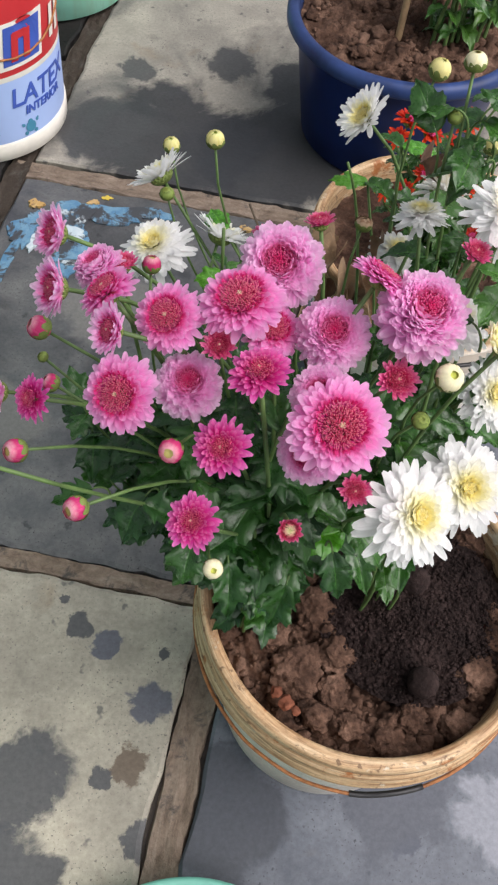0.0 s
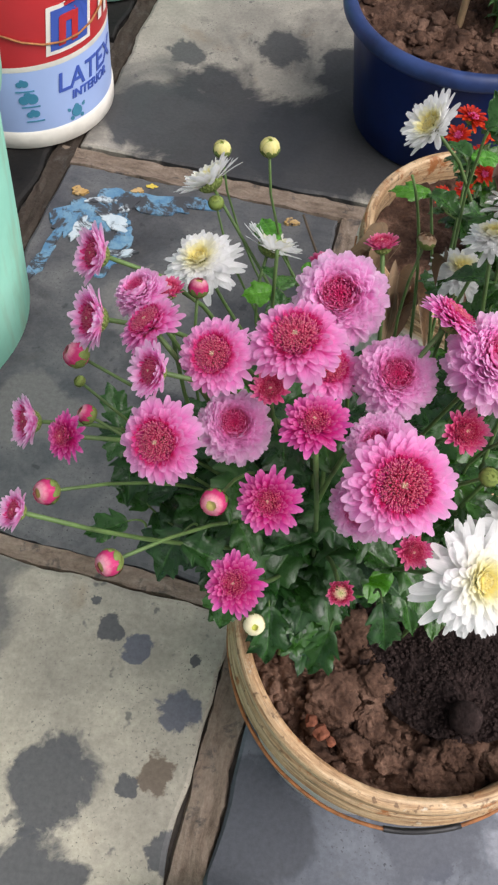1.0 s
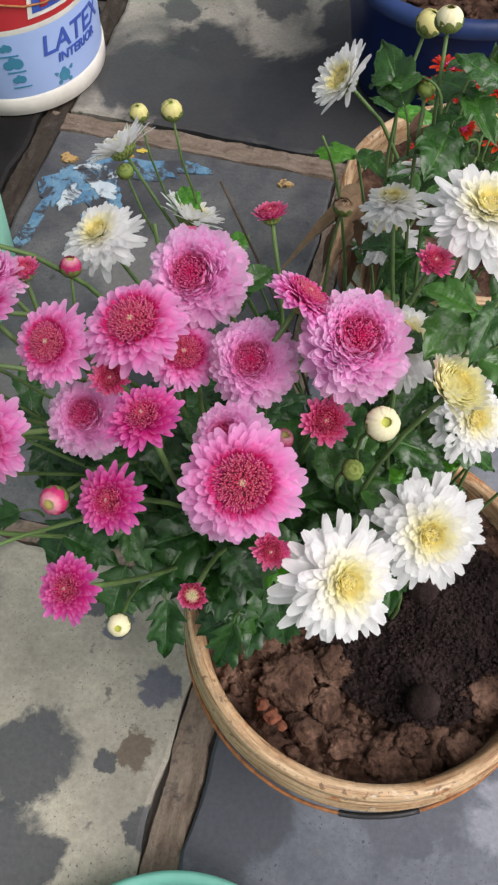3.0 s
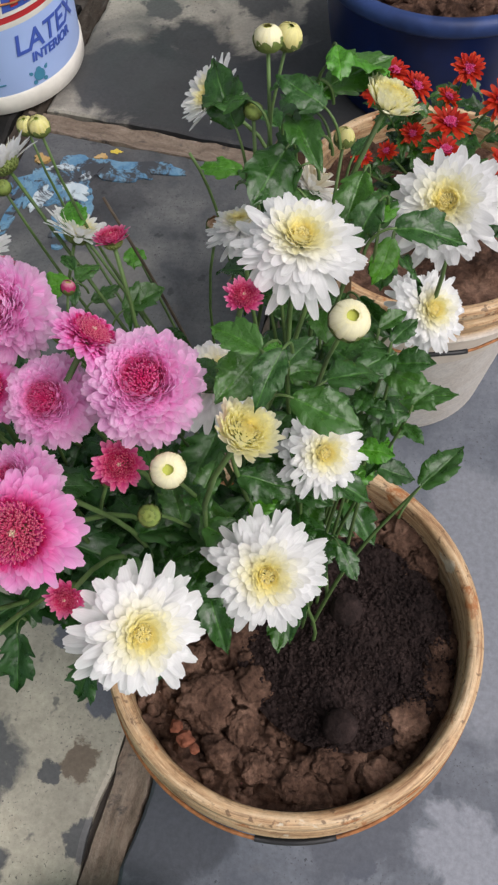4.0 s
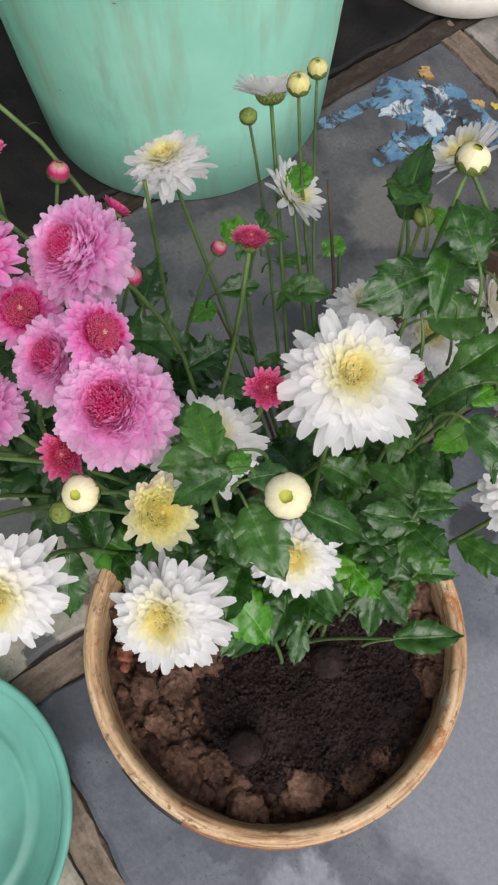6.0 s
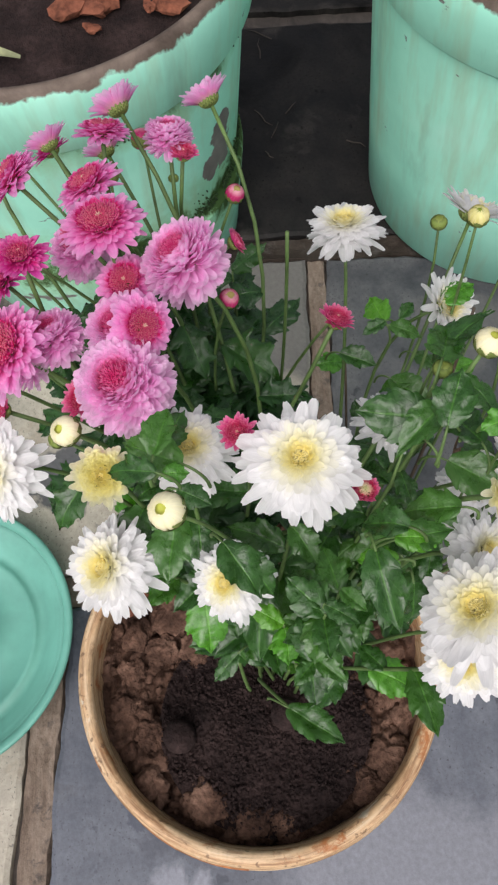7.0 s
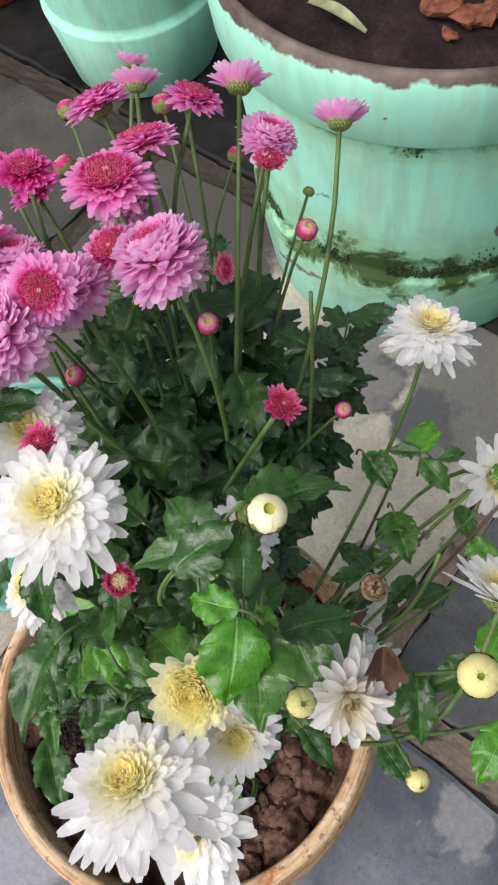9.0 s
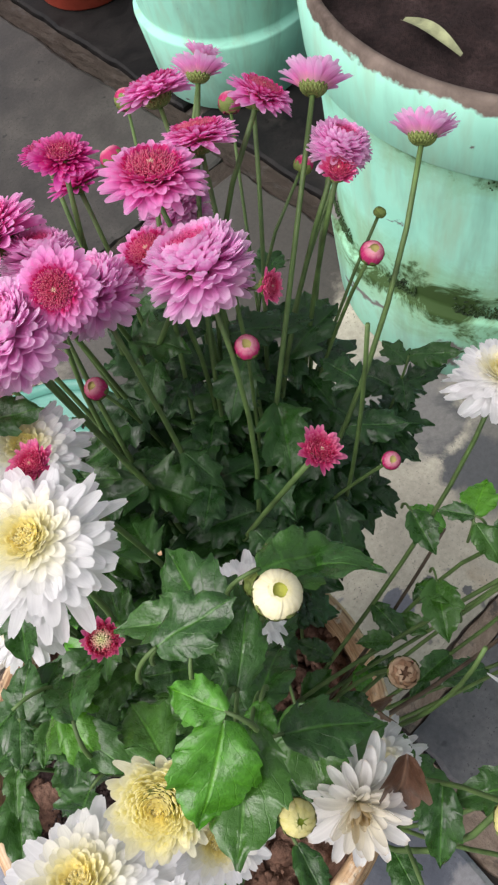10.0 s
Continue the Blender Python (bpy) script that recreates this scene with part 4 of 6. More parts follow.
def head_mesh(name, n, seed, prof, cols=3, tip="round", vary=0.1, hook=0.0):
    """A flower head: petals set in a spiral from the heart (0) to the outside (1).
    prof rows: place, foot radius, foot height, length, rise in degrees, width, curl in degrees, cup.
    hook: degrees by which the ends of the petals turn inwards."""
    rng = random.Random(seed)
    prof = np.array(prof, float)
    verts, faces, uvs, across = [], [], [], []
    rows = len(STEPS) - 1
    for i in range(n):
        f = (i + 0.5) / n
        br, bz, ln, rise, wide, curl, cup = (float(np.interp(f, prof[:, 0], prof[:, k])) for k in range(1, 8))
        a = i * 2.399963 + rng.uniform(-0.14, 0.14)
        ln *= 1 + rng.uniform(-1.3, 0.8) * vary
        wide *= rng.uniform(0.82, 1.18)
        ang = radians(rise + rng.uniform(-8, 8))
        bend = radians(curl + rng.uniform(-14, 14))
        scoop = radians(hook * rng.uniform(0.3, 1.5))
        tw = rng.uniform(-0.35, 0.35)
        sway = rng.uniform(-0.14, 0.14)
        cup *= rng.uniform(0.6, 1.4)
        notch = rng.uniform(0.0, 0.5) if tip == "blunt" else 0.0
        ca, sa = math.cos(a), math.sin(a)
        x, z = br, bz
        lane = rng.uniform(0, 40)
        tone = min(0.995, max(0.005, f + rng.uniform(-0.03, 0.03)))
        b = len(verts)
        for r, t in enumerate(STEPS):
            w = wide * 0.5 * petal_shape(t, tip)
            for c in range(cols):
                s = 2 * c / (cols - 1) - 1
                k = cup * w * s * s + (0.10 * w * math.cos(s * math.pi * 2) if cols > 3 else 0.0)
                back = notch * 0.05 * ln * (1 - abs(s)) * (1.0 if r == rows else 0.0)
                px, py, pz = x - math.sin(ang) * k - math.cos(ang) * back, s * w + sway * ln * t * t, z + math.cos(ang) * k + s * w * tw * t
                verts.append((px * ca - py * sa, px * sa + py * ca, pz))
                uvs.append((tone, t))
                across.append((s * 0.5 + lane, t))
            if r < rows:
                step = STEPS[r + 1] - t
                ang += bend * step + scoop * (max(0.0, STEPS[r + 1] - 0.5) - max(0.0, t - 0.5)) * 2
                x += math.cos(ang) * ln * step
                z += math.sin(ang) * ln * step
        for r in range(rows):
            for c in range(cols - 1):
                p = b + r * cols + c
                faces.append((p, p + cols, p + cols + 1, p + 1))
    return py_mesh(name, verts, faces, uvs, across=across)


def core_mesh(name, r, high, n, seed, long=0.1, bulge=0.25):
    """A dense tuft of short quills in the middle of a flower."""
    rng = random.Random(seed)
    verts, faces, uvs = [], [], []
    for i in range(n):
        q = r * math.sqrt((i + 0.5) / n)
        a = i * 2.39996 + rng.uniform(-0.25, 0.25)
        lean = 0.9 * q / r + rng.uniform(-0.55, 0.55)
        side = a + rng.uniform(-0.6, 0.6)
        d = Vector((math.cos(side) * math.sin(lean), math.sin(side) * math.sin(lean), math.cos(lean)))
        p = Vector((q * math.cos(a), q * math.sin(a), high - bulge * q * q / r))
        s = d.orthogonal().normalized()
        t = d.cross(s)
        h = long * rng.uniform(0.5, 1.3) * (0.55 + 0.6 * q / r)
        w = 1.2 * r / math.sqrt(n)
        b = len(verts)
        for lift, wide, v in ((-0.5, 0.95, 0.1), (0.55, 1.15, 0.5), (1.05, 0.3, 1.0)):
            for k in range(4):
                e = math.cos(k * math.pi / 2) * s + math.sin(k * math.pi / 2) * t
                verts.append(p + d * h * lift + wide * w * e)
                uvs.append((min(0.99, max(0.01, q / r + rng.uniform(-0.02, 0.02))), v))
        for m0 in (0, 4):
            for k in range(4):
                m = (k + 1) % 4
                faces.append((b + m0 + k, b + m0 + m, b + m0 + 4 + m, b + m0 + 4 + k))
        faces.append((b + 8, b + 9, b + 10, b + 11))
    return py_mesh(name, verts, faces, uvs)


def bud_globe(name, layers, tall, seed, heart=0.86, point=0.45):
    """A bud: layers of petals that hug a globe up to its mouth. layers: count, size, end angle from the top, tone, twist."""
    rng = random.Random(seed)
    verts, uvs, faces, across = [], [], [], []
    nu, nv = 24, 12
    for i in range(nv + 1):
        th = math.pi * i / nv
        for j in range(nu):
            ph = 2 * math.pi * j / nu
            dip = 1 - 0.28 * math.exp(-(th / 0.5) ** 2)
            verts.append((heart * math.sin(th) * math.cos(ph), heart * math.sin(th) * math.sin(ph), heart * tall * math.cos(th) * dip))
            uvs.append((0.01, 0.2))
            across.append((rng.random(), 0.2))
    for i in range(nv):
        for j in range(nu):
            k = (j + 1) % nu
            faces.append((i * nu + j, (i + 1) * nu + j, (i + 1) * nu + k, i * nu + k))
    rows = 8
    for n, size, end, tone, twist in layers:
        off = rng.uniform(0, 6.28)
        for i in range(n):
            a0 = off + 2 * math.pi * (i + rng.uniform(-0.2, 0.2)) / n
            e = radians(end * rng.uniform(0.9, 1.1))
            sz = size * rng.uniform(0.98, 1.02)
            half = math.pi / n * 1.35
            lane = rng.uniform(0, 40)
            b = len(verts)
            for r in range(rows + 1):
                t = r / rows
                th = radians(140) + (e - radians(140)) * t
                wd = 1.0 if t < 0.6 else max(0.06, 1 - ((t - 0.6) / 0.4) ** 2 * (1 - point))
                for s in (-1, 0, 1):
                    ph = a0 + s * half * wd + twist * t * t
                    q = sz * (1 + (0.05 * (1 - abs(s)) + 0.04 * s) * math.sin(th)) + 0.05 * t * t * (size - 0.86)
                    verts.append((q * math.sin(th) * math.cos(ph), q * math.sin(th) * math.sin(ph), q * tall * math.cos(th)))
                    uvs.append((min(0.99, tone + rng.uniform(-0.02, 0.02)), t))
                    across.append((0.5 * s + lane, t))
            for r in range(rows):
                for c in (0, 1):
                    p = b + r * 3 + c
                    faces.append((p, p + 3, p + 4, p + 1))
    return py_mesh(name, verts, faces, uvs, across=across)


def calyx_mesh():
    bm = lathe([(0.09, -0.36), (0.15, -0.34), (0.26, -0.27), (0.34, -0.16), (0.36, -0.04), (0.28, 0.02), (0.0, 0.03)], 20)
    me = bpy.data.meshes.new("calyx")
    for row, (z, rr, size, tilt) in enumerate(((-0.10, 0.35, 0.17, -70), (-0.19, 0.31, 0.15, -55), (-0.27, 0.24, 0.12, -40))):
        for k in range(16):
            a = (k + 0.5 * row) * 2 * math.pi / 16
            m = pose(rr * math.cos(a), rr * math.sin(a), z, 0, 0, math.degrees(a)) @ pose(0, 0, 0, 0, tilt, 0) @ Matrix.Diagonal((size, 0.06, 0.025, 1))
            bmesh.ops.create_icosphere(bm, subdivisions=1, radius=1.0, matrix=m)
    bm.to_mesh(me)
    bm.free()
    me.polygons.foreach_set("use_smooth", [True] * len(me.polygons))
    me.materials.append(M_CALYX)
    return me


def bud_calyx():
    """Pointed bracts that hug the lower half of a bud."""
    me = bud_globe("calyx", [(9, 1.03, 76, 0.8, 0.05), (9, 1.05, 92, 0.6, -0.05), (9, 1.07, 110, 0.5, 0.0)], 0.95, 61, 0.5, 0.15)
    me.materials.append(M_CALYX)
    return me


def kinds():
    k = {}
    k["pom"] = [head_mesh("petals", 740, sd, [(0, .20, .24, .12, 70, .075, 0, .4), (.12, .20, .23, .18, 58, .10, 0, .4), (.3, .18, .19, .32, 44, .135, -4, .4), (.52, .14, .12, .54, 28, .18, -8, .42), (.74, .09, .02, .77, 10, .21, -14, .42), (.9, .06, -.10, .88, -12, .22, -20, .4), (1, .05, -.18, .82, -38, .21, -24, .36)], 3, "blunt", 0.08, 48) for sd in (1, 2, 3)]
    k["pale"] = k["pom"]
    k["rose"] = [head_mesh("petals", 235, sd, [(0, .46, .20, .15, 66, .08, -10, .4), (.25, .42, .12, .28, 54, .12, -20, .4), (.5, .31, .0, .50, 42, .18, -32, .36), (.78, .19, -.12, .82, 29, .245, -34, .32), (1, .12, -.22, .99, 18, .27, -32, .3)], 3, "round", 0.08, 10) for sd in (4, 5, 6)]
    k["mag"] = [head_mesh("petals", 240, sd, [(0, .12, .24, .14, 76, .075, -6, .4), (.3, .20, .22, .20, 62, .095, -10, .4), (.6, .22, .08, .44, 46, .15, -20, .4), (.8, .18, -.04, .70, 32, .20, -26, .38), (1, .12, -.14, .92, 18, .225, -26, .34)], 3, "round", 0.1, 10) for sd in (7, 8)]
    k["dark"] = [head_mesh("petals", 170, sd, [(0, .14, .22, .16, 80, .08, 0, .45), (.35, .26, .20, .24, 64, .105, 0, .45), (.7, .30, .10, .38, 46, .14, 0, .42), (1, .27, .0, .62, 24, .18, -4, .4)], 3, "round", 0.08, 12) for sd in (9, 10)]
    k["cup"] = [head_mesh("petals", 130, sd, [(0, .34, .0, .34, 80, .12, 0, .5), (.4, .32, -.04, .58, 58, .18, -14, .42), (1, .27, -.14, .86, 42, .26, -16, .38)], 3, "round", 0.08, 4) for sd in (31, 32)]
    k["white"] = [head_mesh("petals", 300, sd, [(0, .09, .25, .10, 66, .075, 10, .35), (.2, .15, .24, .17, 50, .10, 10, .32), (.4, .18, .17, .32, 30, .14, 2, .28), (.6, .15, .10, .56, 17, .175, -3, .25), (.8, .10, .02, .82, 4, .20, -8, .22), (1, .06, -.08, .97, -11, .205, -12, .2)], 3, "blunt", 0.16, 8) for sd in (12, 13, 14, 15)]
    k["cream"] = [head_mesh("petals", 420, s, [(0, .06, .35, .10, 70, .08, 10, .4), (.3, .22, .32, .15, 60, .105, 14, .4), (.6, .35, .22, .23, 46, .14, 18, .4), (.8, .36, .06, .44, 34, .19, 20, .36), (1, .20, -.22, .88, 18, .24, 16, .34)], 3, "round", 0.06, 20) for s in (16, 17)]
    k["whitecup"] = [head_mesh("petals", 150, sd, [(0, .22, .06, .18, 72, .09, 0, .4), (.3, .24, .04, .32, 58, .12, -4, .35), (.6, .20, -.02, .62, 42, .17, -10, .3), (1, .12, -.14, 1.0, 24, .21, -12, .26)], 3, "blunt", 0.1, 6) for sd in (34, 35)]
    k["faded"] = [head_mesh("petals", 80, 18, [(0, .05, .1, .35, 70, .12, 30, .5), (.4, .06, .05, .65, 30, .18, 0, .5), (1, .06, -.05, .95, -14, .23, -30, .4)], 5, "blunt", 0.22)]
    k["bud"] = [bud_globe("petals", [(11, 1.0, 42, 0.9, 0.15), (10, 0.97, 33, 0.6, 0.2), (9, 0.93, 24, 0.3, 0.25)], tall, sd, 0.84, 0.7) for sd, tall in ((20, 1.08), (21, 1.0))]
    k["budo"] = [head_mesh("petals", 110, 22, [(0, .36, .06, .30, 82, .11, 6, .5), (.5, .38, .02, .40, 62, .15, 4, .5), (1, .36, -.06, .54, 40, .19, 4, .45)], 3, "round", 0.08, 16)]
    k["ybud"] = [bud_globe("petals", [(10, 1.0, 40, 0.95, 0.1), (9, 0.97, 24, 0.7, 0.2), (8, 0.93, 12, 0.5, 0.3)], 1.08, 23)]
    k["ybig"] = [bud_globe("petals", [(17, 1.0, 28, 0.98, 0.25), (16, 0.98, 24, 0.85, 0.3), (15, 0.95, 19, 0.6, 0.3)], 0.9, 24, 0.84, 0.92)]
    k["wbud"] = [bud_globe("petals", [(13, 1.0, 26, 0.98, 0.2), (12, 0.97, 19, 0.85, 0.3), (11, 0.94, 11, 0.6, 0.35)], 1.0, 25, 0.84, 0.6)]
    k["gbud"] = [bud_globe("petals", [(9, 0.98, 30, 0.5, 0.1), (8, 0.93, 12, 0.25, 0.2)], 0.85, 26)]
    k["dead"] = [bud_globe("petals", [(8, 1.0, 48, 0.9, 0.7), (7, 0.9, 30, 0.6, -0.8), (6, 0.8, 14, 0.95, 0.9)], 0.85, 27, 0.6, 0.12)]
    k["red"] = [head_mesh("petals", 44, sd, [(0, .1, .05, .4, 60, .12, 0, .4), (.4, .1, .03, .7, 25, .2, -8, .35), (1, .08, -.02, .92, 4, .24, -12, .3)], 3, "round", 0.1) for sd in (28, 29)]
    return k


KIND = kinds()
CALYX, BUDCALYX = calyx_mesh(), bud_calyx()
M_CORERED = petal_mat("crimson_quills", [(0.0, (0.86, 0.84, 0.52)), (0.08, (0.92, 0.70, 0.58)), (0.16, (0.74, 0.09, 0.22)), (0.7, (0.70, 0.04, 0.20)), (1.0, (0.78, 0.075, 0.36))], ((0.93, 0.48, 0.50), 0.5, 0.55), 0.55)
M_COREDEEP = petal_mat("deep_crimson_quills", [(0.0, (0.76, 0.04, 0.22)), (1.0, (0.83, 0.11, 0.40))], ((0.92, 0.42, 0.62), 0.55, 0.6), 0.6)
M_COREYEL = petal_mat("yellow_quills", [(0.0, (0.97, 0.87, 0.36)), (0.5, (0.97, 0.91, 0.50)), (1.0, (0.97, 0.94, 0.66))], ((0.97, 0.94, 0.68), 0.5, 0.6), 0.64)
M_COREGRN = petal_mat("pale_heart_quills", [(0.0, (0.60, 0.64, 0.26)), (0.3, (0.80, 0.74, 0.44)), (0.5, (0.76, 0.50, 0.34)), (0.68, (0.56, 0.07, 0.12)), (1.0, (0.50, 0.02, 0.09))], ((0.84, 0.40, 0.44), 0.5, 0.5), 0.4)
CORES = {"rose": (core_mesh("flower_center", 0.44, 0.27, 720, 3, 0.10, 0.16), M_CORERED), "mag": (core_mesh("flower_center", 0.36, 0.33, 420, 4, 0.085), M_CORERED), "dark": (core_mesh("flower_center", 0.40, 0.30, 400, 5, 0.10), M_CORERED),
         "pom": (core_mesh("flower_center", 0.32, 0.35, 420, 6, 0.10), M_COREDEEP), "white": (core_mesh("flower_center", 0.18, 0.29, 170, 7, 0.05), M_COREYEL), "cream": (core_mesh("flower_center", 0.22, 0.36, 220, 8, 0.05), M_COREYEL),
         "budo": (core_mesh("flower_center", 0.50, 0.30, 300, 9, 0.075, 0.35), M_COREGRN), "red": (core_mesh("flower_center", 0.26, 0.2, 80, 10, 0.1), M_COREDEEP), "cup": (core_mesh("flower_center", 0.40, 0.30, 260, 14, 0.075), M_CORERED)}
CORES["pale"] = CORES["pom"]
CORES["whitecup"] = (core_mesh("flower_center", 0.30, 0.14, 180, 15, 0.07), M_COREYEL)
KMAT = {"pom": M_POM, "pale": M_POM, "rose": M_ROSE, "mag": M_MAG, "dark": M_CRIM, "white": M_WHITE, "cream": M_CREAM, "faded": M_FADED, "whitecup": M_WHITE, "bud": M_PBUD, "budo": M_CRIM, "cup": M_POM,
        "ybud": M_BUDW, "ybig": M_BUDC, "wbud": M_BUDW, "gbud": M_BUDG, "dead": M_DRY, "red": M_RED}
KLABEL = {"pom": "full pale pink double bloom with crimson heart", "pale": "faded pale pink double bloom", "rose": "pink bloom with brownish red centre", "mag": "deep magenta half-open bloom", "cup": "cup-shaped pink bloom, half open",
          "dark": "small crimson bloom, still tightly quilled", "white": "large white bloom with pale yellow heart", "cream": "incurved creamy yellow bloom", "whitecup": "white bloom spread like a shallow dish", "faded": "wilting white bloom with brown edges",
          "bud": "closed pink bud", "budo": "opening crimson bud with a pale heart", "ybud": "closed pale yellow bud", "ybig": "round cream bud about to open", "wbud": "round greenish white bud, still closed", "gbud": "tight green bud",
          "dead": "dried brown flower head", "red": "orange-red bloom"}
ONCOL = {}


def with_material(me, mat):
    """The mesh with that material: the first taker owns it, others get a copy."""
    key = (me.name, mat.name)
    if key not in ONCOL:
        if not me.materials:
            me.materials.append(mat)
            ONCOL[key] = me
        elif me.materials[0] == mat:
            ONCOL[key] = me
        else:
            c = me.copy()
            c.materials.clear()
            c.materials.append(mat)
            ONCOL[key] = c
    return ONCOL[key]


# ---- leaves ----
def leaf_mesh(seed, lobes=2.4, deep=0.42, wide=0.62, droop=0.5, fold=0.25):
    """A toothed, lobed leaf along +x, one unit long: teeth point forward, the blade is quilted between its veins, folded and drooping."""
    rng = random.Random(seed)
    rows, cols = 44, 9
    verts, uvs, faces = [], [], []
    twist, wave, bend = rng.uniform(-0.5, 0.5), rng.uniform(0.6, 1.3), rng.uniform(-0.12, 0.12)
    droop *= rng.uniform(0.2, 1.8)
    fold *= rng.uniform(0.5, 2.8)
    skew = [rng.uniform(-0.15, 0.15), rng.uniform(-0.15, 0.15)]
    for i in range(rows + 1):
        t = i / rows
        env = math.sin(math.pi * min(1.0, 0.05 + 0.95 * t) ** 0.78) ** (0.85 + 0.55 * max(0.0, t - 0.4)) if t < 1 else 0.0
        for j in range(cols):
            s = (j - (cols - 1) / 2) / ((cols - 1) / 2)
            ph = skew[0] if s < 0 else skew[1]
            lobe = (t * lobes + 0.25 + ph) % 1.0
            tooth = (t * lobes * 2.5 + 0.4 + ph) % 1.0
            saw = lobe if lobe < 0.86 else (1 - lobe) / 0.14 * 0.86
            fine = tooth if tooth < 0.75 else (1 - tooth) * 3
            w = wide * 0.5 * env * (1 - deep * (1 - saw)) * (0.90 + 0.13 * fine) + 0.010
            y = s * w + bend * t * t
            x = t * 0.94 + 0.09 * abs(s) ** 2 * env * (0.4 + saw)
            ax = abs(s) * 0.5
            vein = math.sin(27.0 * (t - 0.9 * ax)) ** 3
            z = -droop * 0.42 * t * t + fold * abs(s * w) * 1.1 - 0.30 * abs(s) ** 3 * w - 0.020 * vein * (1 - 0.5 * abs(s)) * (1 if abs(s) > 0.05 else 0) - 0.012 * (1 - abs(s)) ** 6
            z += 0.02 * wave * math.sin(9 * t + 4 * s + seed) + twist * s * w * t + 0.035 * wave * math.sin(17 * t + seed + 2 * s) * abs(s) ** 2
            verts.append((x, y, z))
            uvs.append((0.5 + 0.5 * s, t))
    for i in range(rows):
        for j in range(cols - 1):
            p = i * cols + j
            faces.append((p, p + cols, p + cols + 1, p + 1))
    return py_mesh("leaf", verts, faces, uvs)


LEAF_PINK = [leaf_mesh(s, 2.5, 0.46, 0.84, 0.8) for s in (1, 2, 3, 11, 12, 13)]
LEAF_WHITE = [leaf_mesh(s, 3.0, 0.21, 0.66, 0.7) for s in (4, 5, 6, 7, 14, 15)]
for me in LEAF_PINK:
    me.materials.append(M_LEAF)
for me in LEAF_WHITE:
    me.materials.append(M_LEAF2)
LEAF_NEW = [leaf_mesh(8, 3.0, 0.15, 0.80, 0.35), leaf_mesh(9, 3.2, 0.17, 0.74, 0.45)]
for me in LEAF_NEW:
    me.materials.append(M_LEAFNEW)
LEAF_RED = [leaf_mesh(s, 2.5, 0.55, 0.8, 0.7) for s in (41, 42, 43)]
for me in LEAF_RED:
    me.materials.append(M_LEAF2)


def add_leaf(plant, meshes, at, ahead, up, size, rng):
    x = Vector(ahead).normalized()
    z = (Vector(up) - x * Vector(up).dot(x)).normalized()
    y = z.cross(x)
    m = Matrix((x, y, z)).transposed().to_4x4()
    ob = new("leaf", rng.choice(meshes))
    ob.parent = plant
    ob.matrix_basis = Matrix.Translation(Vector(at)) @ m @ Matrix.Diagonal((size, size * rng.uniform(0.85, 1.15), size, 1))
    return ob


def bezier(a, b, c, d, n=12):
    out = []
    for i in range(n + 1):
        t = i / n
        out.append((1 - t) ** 3 * a + 3 * (1 - t) ** 2 * t * b + 3 * (1 - t) * t * t * c + t ** 3 * d)
    return out


ROOTS = {}


def plant(name, roots, label, group=""):
    p = empty(name, (0, 0, 0))
    tagged(p, label, "flowering plant", group)
    ROOTS[p.name] = [Vector(r) for r in roots]
    return p


COUNT = [0]


def add_stem(pl, a, d, head, rng, r0=0.0022, r1=0.0013, bow=0.35):
    ln = (d - a).length
    pts = bezier(a, a + Vector((0, 0, bow * ln)) + Vector((rng.uniform(-1, 1), rng.uniform(-1, 1), 0)) * 0.012, d - head * 0.32 * ln, d)
    bm = tube(pts, [r0 + (r1 - r0) * i / 12 for i in range(13)], 6)
    part("stem", bm, M_STEM, pl)
    return pts


